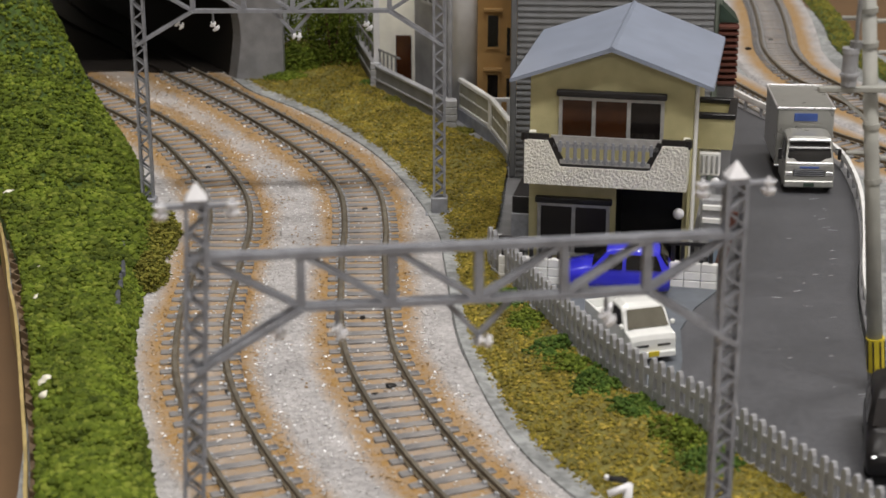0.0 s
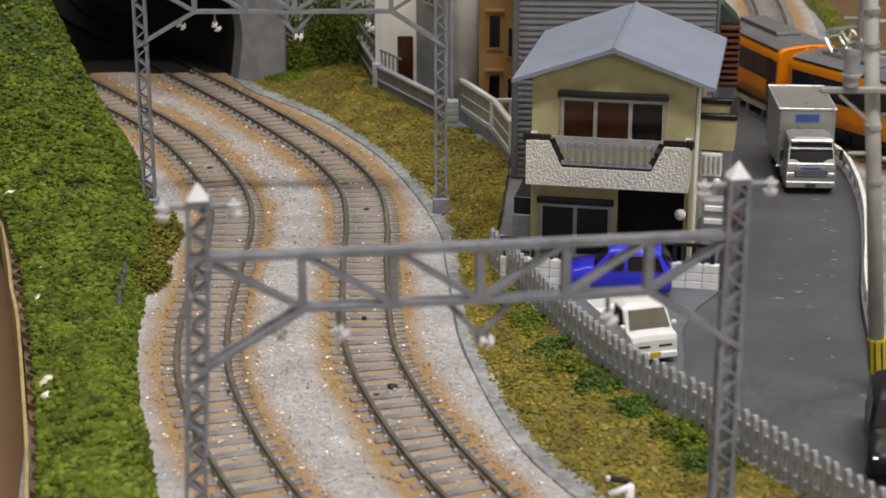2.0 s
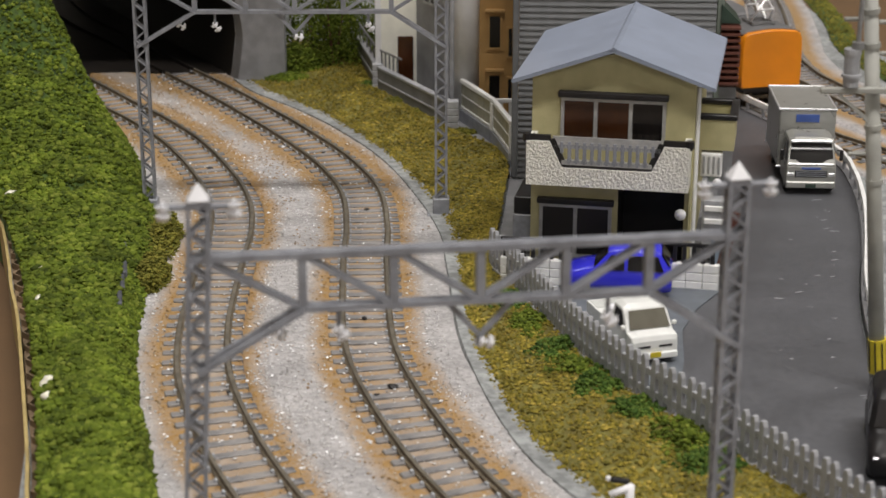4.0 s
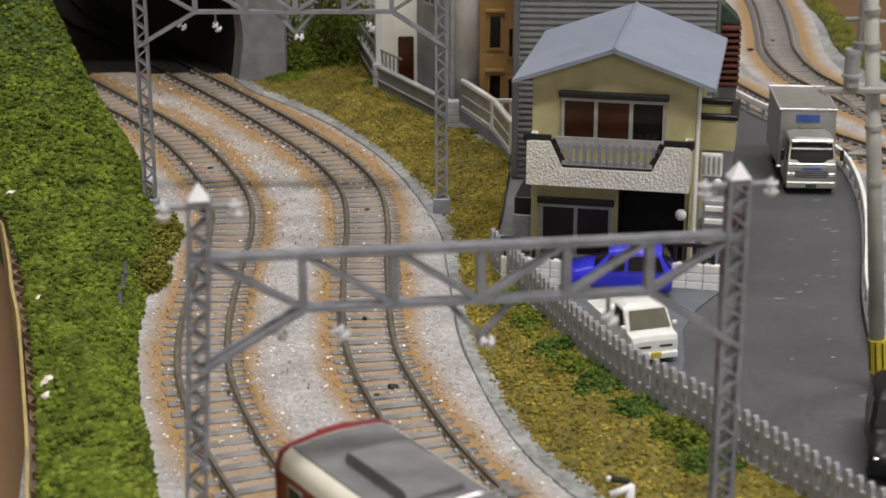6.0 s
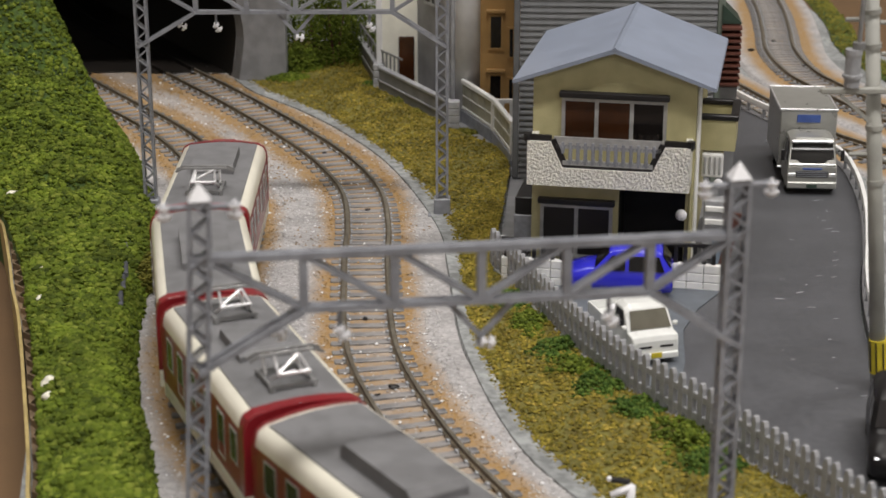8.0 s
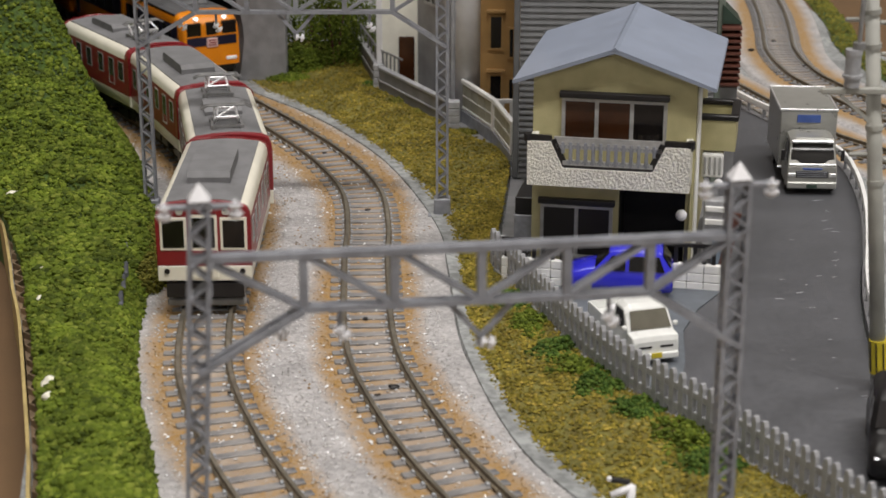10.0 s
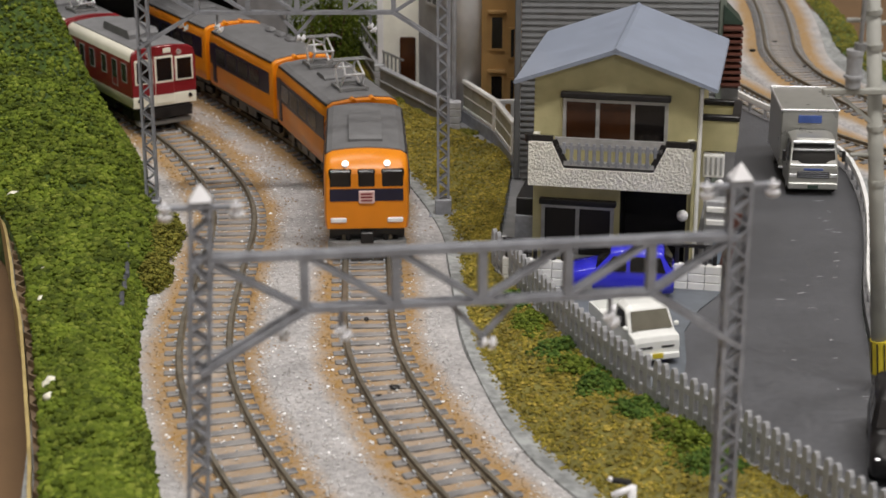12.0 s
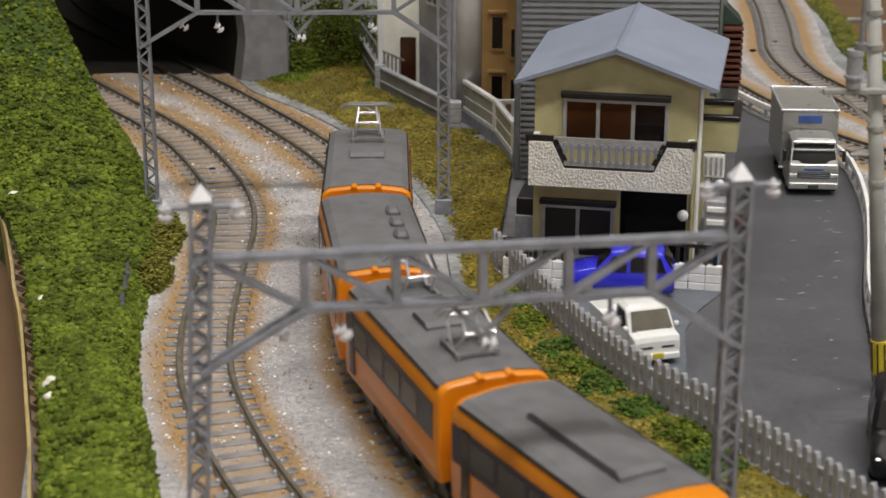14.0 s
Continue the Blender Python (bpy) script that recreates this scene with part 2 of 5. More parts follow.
# ---- room and table ----
def room():
    bm = bmesh.new(); box(bm, -3000, 3000, -3000, 3000, -800, -780)
    tagged(link("floor", bm, M_BROWN), "brown hall floor", "floor", kind="structure")
    bm = bmesh.new(); box(bm, -3000, 3000, -3000, 3000, 1600, 1620)
    tagged(link("ceiling", bm, M_WALL), "off-white ceiling of the hall", "ceiling", kind="structure")
    for name, b in (("wall_north", (-3000, 3000, 3000, 3020)), ("wall_south", (-3000, 3000, -3020, -3000)), ("wall_east", (3000, 3020, -3000, 3000)), ("wall_west", (-3020, -3000, -3000, 3000))):
        bm = bmesh.new(); box(bm, *b, -780, 1600)
        tagged(link(name, bm, M_WALL), "off-white painted hall wall", "wall", kind="structure")
    table = thing("display_table", "brown display table that carries the model railway", "table", (0, 0, -780))
    bm = bmesh.new(); box(bm, -900, 900, -60, 1500, 740, 768, 2)
    part("tabletop", bm, M_BROWN, table)
    for x in (-860, 860):
        for y in (-20, 1460):
            bm = bmesh.new(); box(bm, x - 25, x + 25, y - 25, y + 25, 0, 740, 2)
            part("leg", bm, M_BROWN, table)


room()


# ---- ground: the layout board with ballast, verge and road on it ----
GZ = -2.6                           # board top; rail heads lie at 0


def layout_board():
    bm = bmesh.new()
    prism(bm, [(-118, 445), (-98, 372), (-85, 330), (-76, 296), (-69, 255), (-60, 205), (-40, 150), (300, 90), (650, 90), (650, 300), (300, 420), (215, 480), (158, 540), (142, 620), (138, 690), (138, 860), (-760, 860), (-760, 740), (-330, 640), (-260, 560), (-130, 500)], -11.9, GZ, "z")
    tagged(link("ground", bm, M_CONC), "grey baseboard of the model landscape", "ground", kind="structure")


layout_board()


def grains(n, make, size, material, name, label, category, sub=0, squash=0.7, parent=None):
    """Many small uneven lumps joined into one mesh; make(k) gives n places."""
    base = bmesh.new()
    if sub == 0:
        ov = np.array([(1, 0, 0), (-1, 0, 0), (0, 1, 0), (0, -1, 0), (0, 0, 1), (0, 0, -1)], float)
        of = [(0, 2, 4), (2, 1, 4), (1, 3, 4), (3, 0, 4), (2, 0, 5), (1, 2, 5), (3, 1, 5), (0, 3, 5)]
    else:
        bmesh.ops.create_icosphere(base, subdivisions=1, radius=1)
        base.verts.ensure_lookup_table()
        ov = np.array([v.co[:] for v in base.verts])
        of = [tuple(v.index for v in f.verts) for f in base.faces]
    base.free()
    pts = make(n)
    n = len(pts)
    rs = np.random.RandomState(n + sub)
    s = size[0] + (size[1] - size[0]) * rs.rand(n, 1, 1) ** 2
    lump = ov[None] * (0.65 + 0.7 * rs.rand(n, len(ov), 1)) * s
    a = rs.rand(n) * 6.28
    ca, sa = np.cos(a)[:, None], np.sin(a)[:, None]
    x = lump[:, :, 0] * ca - lump[:, :, 1] * sa
    y = lump[:, :, 0] * sa + lump[:, :, 1] * ca
    v = np.stack([x, y, lump[:, :, 2] * squash], 2) + pts[:, None, :]
    f = (np.array(of)[None] + (np.arange(n) * len(ov))[:, None, None]).reshape(-1, 3)
    ob = raw(name, v.reshape(-1, 3), f, material, parent)
    return tagged(ob, label, category, kind="stuff")


def band(path, y0, y1):
    return path[(path[:, 1] > y0) & (path[:, 1] < y1)]


def along(path, n, u0, u1, rs):
    k = rs.rand(n) * (len(path) - 1)
    i = k.astype(int)
    fr = (k - i)[:, None]
    p = path[i] * (1 - fr) + path[np.minimum(i + 1, len(path) - 1)] * fr
    u = u0 + (u1 - u0) * rs.rand(n)
    return p + normals(path)[i] * u[:, None], u


def bed():
    """Sheets of glued fine stone under the tracks, and the loose grains on them."""
    for nm, path, left, right, step in (("ballast_bed", band(path2, 150, 640), -18.8, 25.6, 1), ("ballast_bed", band(path1, 120, 640), -8.2, 19, 1),
                                        ("ballast_bed", band(path_b1, 300, 620), -14, 14, 1), ("ballast_bed", band(path_b2, 380, 760), -16, 16, 1)):
        bm = bmesh.new()
        us = np.linspace(left, right, 40)
        prof = [(u, -1.66 + 0.12 * max(0, min(1, (abs(u) - 7) / 3))) for u in us]
        n = normals(path)
        rows = []
        for p, k in zip(path, n):
            rows.append([bm.verts.new((p[0] + k[0] * u, p[1] + k[1] * u, w + 0.16 * noise.noise((p[0] * .3 + u, p[1] * .3, 0)) - (1.6 if u == us[0] and left > -20 or u == us[-1] and right > 9 else 0))) for u, w in prof])
        for a, b in zip(rows, rows[1:]):
            for i in range(len(us) - 1):
                bm.faces.new((a[i], a[i + 1], b[i + 1], b[i]))
        ob = link(nm, bm, M_BED, smooth=True)
        col = ob.data.attributes.new("rust", "FLOAT", "POINT")
        co = np.array([v.co[:2] for v in ob.data.vertices]) / MM
        d, _ = distance(co, path)
        if path[0][0] < 0:
            d = np.minimum(distance(co, path1)[0], distance(co, path2)[0])
        w = np.clip(1.15 - np.abs(d - 7.0) / 6.0, 0, 1)
        w = np.maximum(w, np.clip(1.6 - d / 6, 0, 1) * 0.68)
        w = w + (0.42 if path[0][0] < 0 else 0.2) * np.clip((co[:, 1] - 405) / 80, 0, 1)
        col.data.foreach_set("value", w.astype(np.float32))
        tagged(ob, "white and rust-stained fine ballast bed", "ballast", kind="structure")


def bed_material():
    m = mat("glued_ballast", (0.41, 0.395, 0.395), 0.65, vary=0.16, scale=900, bump=0.9, bump_scale=1600)
    nt = m.node_tree
    b = nt.nodes["Principled BSDF"]
    old = b.inputs["Base Color"].links[0].from_socket
    at = nt.nodes.new("ShaderNodeAttribute"); at.attribute_name = "rust"
    n = nt.nodes.new("ShaderNodeTexNoise"); n.inputs["Scale"].default_value = 60; n.inputs["Detail"].default_value = 10; n.inputs["Roughness"].default_value = 0.68
    tc = nt.nodes.new("ShaderNodeTexCoord"); nt.links.new(tc.outputs["Object"], n.inputs["Vector"])
    add = nt.nodes.new("ShaderNodeMath"); add.operation = "ADD"
    mr = nt.nodes.new("ShaderNodeMapRange"); mr.inputs["From Min"].default_value, mr.inputs["From Max"].default_value = 0.72, 1.35
    nt.links.new(at.outputs["Fac"], add.inputs[0]); nt.links.new(n.outputs["Fac"], add.inputs[1]); nt.links.new(add.outputs[0], mr.inputs["Value"])
    fine = nt.nodes.new("ShaderNodeTexNoise"); fine.inputs["Scale"].default_value = 900; fine.inputs["Detail"].default_value = 3
    nt.links.new(tc.outputs["Object"], fine.inputs["Vector"])
    spread = nt.nodes.new("ShaderNodeMapRange")
    spread.inputs["From Min"].default_value, spread.inputs["From Max"].default_value = 0.35, 0.6
    spread.inputs["To Min"].default_value, spread.inputs["To Max"].default_value = 0.65, 1.0
    nt.links.new(fine.outputs["Fac"], spread.inputs["Value"])
    patch = nt.nodes.new("ShaderNodeMath"); patch.operation = "MULTIPLY"
    nt.links.new(mr.outputs["Result"], patch.inputs[0]); nt.links.new(spread.outputs["Result"], patch.inputs[1])
    mix = nt.nodes.new("ShaderNodeMix"); mix.data_type = "RGBA"
    nt.links.new(patch.outputs[0], mix.inputs["Factor"])
    nt.links.new(old, mix.inputs["A"])
    mix.inputs["B"].default_value = (0.345, 0.205, 0.068, 1)
    nt.links.new(mix.outputs["Result"], b.inputs["Base Color"])
    return m


M_BED = bed_material()
bed()


# ---- tracks ----
def make_tie(name, length=15.6):
    bm = bmesh.new()
    box(bm, -length / 2, length / 2, -0.9, 0.9, -2.3, -1.22, 0.15)
    for s in (-1, 1):
        for o in (-0.75, 0.75):
            box(bm, s * 4.85 + o * 1.3 - 0.3, s * 4.85 + o * 1.3 + 0.3, -0.5, 0.5, -1.3, -0.8, 0.08, slot=1)
    me = bpy.data.meshes.new(name)
    bm.to_mesh(me); bm.free()
    me.transform(Matrix.Scale(MM, 4))
    me.materials.append(M_TIE)
    me.materials.append(M_CHAIR)
    return me


TIE = make_tie("sleeper")


def track(path, label, pitches):
    ob = thing("railway_track", label, "railway track", kind="structure")
    for u in (-4.85, 4.85):
        bm = bmesh.new()
        sweep(bm, path, [(u - .75, -1.25), (u - .75, -1.05), (u - .2, -.85), (u - .2, -.45), (u - .36, -.35), (u - .36, 0), (u + .36, 0), (u + .36, -.35), (u + .2, -.45), (u + .2, -.85), (u + .75, -1.05), (u + .75, -1.25)])
        rail = part("rail", bm, [M_RAIL, M_RAILTOP], ob)
        for f in rail.data.polygons:
            if f.normal.z > 0.9 and f.center.z > -0.0001:
                f.material_index = 1
    s, n = 0.0, normals(path)
    while s < len(path) * 2 - 6:
        i = int(s / 2)
        fr = s / 2 - i
        cx, cy = path[i] * (1 - fr) + path[i + 1] * fr
        tie = new("sleeper", TIE)
        tie.parent = ob
        ang = math.degrees(math.atan2(n[i][1], n[i][0])) + RND.uniform(-1.5, 1.5)
        tie.matrix_local = pose(cx * MM, cy * MM, RND.uniform(-.1, .1) * MM, 0, 0, ang)
        s += pitches(path[i][1])
    return ob


track(band(path1, 90, 552), "curved line along the bank with grey sleepers and rusty rails", lambda y: 4.4 if 355 < y < 440 else 4.75)
track(band(path2, 170, 556), "curved line along the verge with grey sleepers and rusty rails", lambda y: 4.1 if 370 < y < 440 else 4.5)
track(band(path_b1, 300, 600), "far line beside the road with rusty rails", lambda y: 3.6)
track(band(path_b2, 400, 740), "far curved line with rust-stained sleepers", lambda y: 3.6)


# ---- overhead line gantries ----
def lattice(bm, x, z0, z1, w, d, pitch):
    """A square lattice mast with corner legs and zigzag bracing on its four faces."""
    for sx in (-1, 1):
        for sy in (-1, 1):
            bar(bm, (x + sx * w / 2, sy * d / 2, z0), (x + sx * w / 2, sy * d / 2, z1), 0.55, 0.55)
    k = max(2, round((z1 - z0) / pitch))
    for i in range(k):
        a, b = z0 + (z1 - z0) * i / k, z0 + (z1 - z0) * (i + 1) / k
        s = 1 if i % 2 else -1
        for sy in (-1, 1):
            bar(bm, (x - s * w / 2, sy * d / 2, a), (x + s * w / 2, sy * d / 2, b), 0.7, 0.3)
        for sx in (-1, 1):
            bar(bm, (x + sx * w / 2, -s * d / 2, a), (x + sx * w / 2, s * d / 2, b), 0.3, 0.7)
    return bm


def insulator(parent, at, tilt=(0, 0, -1)):
    bm = bmesh.new()
    a = Vector(at)
    d = Vector(tilt).normalized()
    rod(bm, a, a + d * 2.6, 0.25, 8)
    for k, r in ((0.5, 0.95), (1.7, 1.05)):
        rod(bm, a + d * k, a + d * (k + 0.65), r, 12, r * 0.75)
    part("insulator", bm, M_CAPWHITE, parent, "white insulator")


def gantry(at, rz, lean=0.0):
    """lean: how far the foot of the western mast has been bent outwards."""
    W = 70.6
    g = thing("catenary_gantry", "grey plastic overhead-line gantry spanning two tracks", "catenary gantry", at, rz, "gantries over the tracks")
    for side in (-1, 1):
        x = side * W / 2
        bm = bmesh.new()
        lattice(bm, x, 0.5, 63.4, 2.5, 1.9, 2.2)
        box(bm, x - 1.55, x + 1.55, -1.25, 1.25, 62.6, 63.6, 0.15)
        if side < 0:
            for v in bm.verts:
                v.co.x -= lean * max(0.0, 56 - v.co.z) / 56
        mast = part("mast", bm, M_STEEL, g)
        foot = x - (lean if side < 0 else 0)
        bm = bmesh.new(); box(bm, foot - 2.0, foot + 2.0, -1.8, 1.8, -1.5, 2.6, 0.25); box(bm, foot - 3.4, foot + 3.4, -2.6, 2.6, -2.6, -1.2, 0.2)
        part("foot", bm, M_STEEL, mast)
        bm = bmesh.new()
        bmesh.ops.create_cone(bm, cap_ends=True, segments=4, radius1=2.0, radius2=0.0, depth=2.2, matrix=Matrix.Translation((x, 0, 64.7)) @ Matrix.Rotation(math.pi / 4, 4, "Z"))
        part("cap", bm, M_CAPWHITE, mast, "white pointed cap")
        bm = bmesh.new(); box(bm, x - 5.2, x + 5.2, -0.45, 0.45, 62.2, 62.9, 0.1)
        arm = part("feeder_arm", bm, M_STEEL, g)
        for s in (-1, 1):
            insulator(arm, (x + s * 4.5, 0, 63.3))
    zt, zb = 55.6, 48.2
    bm = bmesh.new()
    box(bm, -W / 2 - 1.4, W / 2 + 1.4, -.3, .3, zt - .35, zt - .15)
    beam = part("truss_beam", bm, M_STEEL, g)
    def member(name, a, b, w, d):
        m_ = bmesh.new(); bar(m_, a, b, w, d); part(name, m_, M_STEEL, beam)
    us = [-0.317 * W, -0.148 * W, 0.014 * W, 0.176 * W, 0.335 * W]
    for y in (-.6, .6):
        member("chord", (-W / 2 - 1.4, y, zt), (W / 2 + 1.4, y, zt), 0.8, 0.9)
        member("chord", (us[0], y, zb), (us[-1], y, zb), 0.8, 0.8)
        for u in us:
            member("upright", (u, y, zb), (u, y, zt), 1.1, 0.6)
        for a, b in (((-W / 2, zt), (us[0], zb)), ((us[0], zt), (us[1], zb)), ((us[1], zt), (us[2], zb)), ((us[2], zb), (us[3], zt)), ((us[3], zb), (us[4], zt)), ((us[4], zb), (W / 2, zt))):
            member("diagonal", (a[0], y, a[1]), (b[0], y, b[1]), 0.65, 0.6)
    for u in us:
        member("cross_tie", (u, -.6, zb), (u, .6, zb), 0.7, 0.7)
        member("cross_tie", (u, -.6, zt), (u, .6, zt), 0.7, 0.7)
    for s, u in ((-1, us[0]), (1, us[-1])):
        bm = bmesh.new()
        for y in (-1.25, 1.25):
            bar(bm, (u, y, zb), (s * (W / 2 + 1), y, 40.0), 0.7, 0.7)
        part("knee_brace", bm, M_STEEL, g)
    bm = bmesh.new()
    for s in (-1, 1):
        bar(bm, (us[2] + s * 4.6, 0, zb), (us[2], 0, zb - 5.2), 0.7, 0.7)
    rod(bm, (us[2], 0, zb - 5), (us[2], 0, zb - 6.4), 0.6)
    hanger = part("hanger", bm, M_STEEL, g)
    insulator(hanger, (us[2] - 0.6, 0, zb - 5.8), (1, 0, -0.2))
    for u, d in ((us[0] + 4.6, (0.6, 0, -0.8)), (us[4] - 5.4, (0.6, 0, -0.8)), (us[0] - 4.0, (0.8, 0, -0.5))):
        bm = bmesh.new(); rod(bm, (u, 0, zb if u > us[0] else zb - 2.4), (u, 0, zb - 3.0), 0.3)
        h = part("pull_off", bm, M_STEEL, g)
        insulator(h, (u - 0.5, 0, zb - 2.6), d)
    return g


gantry((3.7, 217.9, 0), 7.9, 3.2)
gantry((-36.2, 408.9, 0), 0.6)


# ---- left bank of foam foliage ----
BANK_IN = spline([(-162, 600), (-142, 560), (-121, 530), (-107, 512), (-95, 490), (-87, 470), (-78, 440), (-70, 410), (-65, 386), (-64, 359), (-63, 342), (-60, 317), (-56, 296), (-51, 276), (-46, 255), (-38, 235), (-26, 205)], 1.5)
BANK_OUT = spline([(-260, 600), (-225, 560), (-205, 530), (-190, 500), (-160, 470), (-132, 440), (-109, 405), (-96, 372), (-90.5, 355), (-85.5, 335), (-79.8, 315), (-75, 296), (-70, 276), (-65.5, 255), (-58, 225), (-50, 195)], 1.5)


def left_bank():
    n, m = 260, 50
    A = BANK_IN[np.linspace(0, len(BANK_IN) - 1, n).astype(int)]
    B = BANK_OUT[np.linspace(0, len(BANK_OUT) - 1, n).astype(int)]
    verts, faces = [], []
    for i in range(n):
        y = A[i][1]
        far = min(1, max(0, (y - 482) / 25))
        top = 9 + 18 * min(1, max(0, (y - 400) / 85)) + 42 * far
        for j in range(m):
            u = j / (m - 1)
            p = A[i] * (1 - u) + B[i] * u
            d = u * float(np.linalg.norm(B[i] - A[i]))
            z = -2.2 + top * (1 - math.exp(-(1.7 + 2.6 * far) * d / top)) * (1 - (0.55 - .4 * far) * max(0, (u - 0.35) / 0.65) ** 1.5)
            z += (1.6 * noise.noise((p[0] * .12, p[1] * .12, 3)) + 1.5 * noise.noise((p[0] * .3, p[1] * .3, 6))) * min(1, u * 6)
            if j == m - 1:
                z = -11.5
            verts.append((p[0], p[1], z))
    for i in range(n - 1):
        for j in range(m - 1):
            a = i * m + j
            faces.append((a, a + 1, a + m + 1, a + m))
    ob = raw("foliage_bank", verts, faces, M_SOILGREEN, smooth=True)
    tagged(ob, "raised bank covered with green foam foliage", "foliage bank", kind="structure")
    V = np.array(verts).reshape(n, m, 3)
    def make(k):
        rs = np.random.RandomState(5)
        a, b = rs.rand(k) ** 0.75 * (n - 1.001), rs.rand(k) * (m - 2.001)
        i, j = a.astype(int), b.astype(int)
        fa, fb = (a - i)[:, None], (b - j)[:, None]
        p = V[i, j] * (1 - fa) * (1 - fb) + V[i + 1, j] * fa * (1 - fb) + V[i, j + 1] * (1 - fa) * fb + V[i + 1, j + 1] * fa * fb
        p[:, 2] += rs.rand(k) * 0.9 - 0.2
        return p
    grains(52000, make, (0.35, 1.0), M_HEDGE, "foam_foliage", "coarse green foam foliage on the bank", "foliage", 1, 0.8)


M_SOILGREEN = mat("green_scatter_base", (0.05, 0.085, 0.014), 0.95, vary=0.4, scale=600, bump=0.9, bump_scale=900)
left_bank()


# ---- right verge, road, fence ----
def strip(name, left, right, z_of, material, label, category, kind="structure", n=120, m=16):
    """A sheet between two plan curves, of height z_of(u, x, y)."""
    A = left[np.linspace(0, len(left) - 1, n).astype(int)]
    B = right[np.linspace(0, len(right) - 1, n).astype(int)]
    verts, faces = [], []
    for i in range(n):
        for j in range(m):
            u = j / (m - 1)
            p = A[i] * (1 - u) + B[i] * u
            verts.append((p[0], p[1], z_of(u, p[0], p[1])))
    for i in range(n - 1):
        for j in range(m - 1):
            a = i * m + j
            faces.append((a, a + 1, a + m + 1, a + m))
    ob = raw(name, verts, faces, material, smooth=True)
    return tagged(ob, label, category, kind=kind), np.array(verts).reshape(n, m, 3)


EDGE = [(-66, 548), (-58, 531), (-43, 510), (-30, 488), (-16, 457), (-6, 423), (0, 394), (1.5, 374), (3, 348), (4.5, 326), (9, 298), (14.5, 276), (22, 259), (34, 238), (55, 217), (100, 196), (160, 186)]
FENCE = [(10, 366), (14, 355), (24, 322), (33, 299), (45, 279), (57, 256), (72, 232), (96, 206), (150, 190)]
WALLLINE = [(-50, 600), (-29, 577), (-21, 530), (3, 479), (16, 455), (14, 410), (10, 366)]
edge_path = spline(EDGE, 1.5)
bm = bmesh.new()
sweep(bm, spline(EDGE, 3.0), [(-8.0, -2.6), (-7.8, -2.0), (-5.4, -1.62), (-3.4, -1.42), (-1.0, -1.25), (1.2, -1.1), (1.6, -2.6)])
tagged(link("edging", bm, M_CONC), "grey cork edging along the ballast", "edging", kind="structure")
M_SOILOLIVE = mat("olive_scatter_base", (0.20, 0.162, 0.028), 0.95, vary=0.35, scale=500, bump=0.9, bump_scale=900, second=(0.13, 0.12, 0.03))
verge_out = spline(WALLLINE[:-1] + FENCE, 1.5)


def verge_z(u, x, y):
    return -1.9 + 2.6 * min(1, u * 1.6) + 0.9 * noise.noise((x * .1, y * .1, 1)) * min(1, 4 * u) * min(1, (1 - u) * 5 + .15)


ob, VERGE = strip("grass_verge", edge_path, verge_out, verge_z, M_SOILOLIVE, "grassy verge of olive scatter", "verge")


def on_grid(V, k, seed, keep=None, lift=0.5):
    rs = np.random.RandomState(seed)
    n, m, _ = V.shape
    a, b = rs.rand(k) * (n - 1.001), rs.rand(k) * (m - 1.001)
    i, j = a.astype(int), b.astype(int)
    fa, fb = (a - i)[:, None], (b - j)[:, None]
    p = V[i, j] * (1 - fa) * (1 - fb) + V[i + 1, j] * fa * (1 - fb) + V[i, j + 1] * (1 - fa) * fb + V[i + 1, j + 1] * fa * fb
    p[:, 2] += rs.rand(k) * lift - 0.1
    if keep is not None:
        p = p[keep(p[:, 0], p[:, 1], b / (m - 1))]
    return p


grains(42000, lambda k: on_grid(VERGE, k, 3, lambda x, y, u: u > .05), (0.16, 0.6), M_OLIVE, "turf", "olive and yellow ground-foam turf", "turf", 0, 0.6)


def road():
    left = spline([(60, 640), (66, 560), (72, 500), (70, 440), (60, 400), (14, 368), (14, 355), (24, 322), (33, 299), (45, 279), (57, 256), (72, 232), (96, 206), (150, 190)], 1.5)
    right = spline([(74, 640), (80, 545), (88, 512), (94, 497), (104, 449), (103, 425), (99, 394), (90, 360), (84, 330), (82, 305), (86, 285), (98, 262), (120, 240), (170, 220)], 1.5)
    ob, _ = strip("road", left, right, lambda u, x, y: -0.2 + 0.02 * noise.noise((x * .05, y * .05, 8)), M_ROAD, "dark grey asphalt road sheet", "road", n=140, m=24)
    return right


road_right = road()


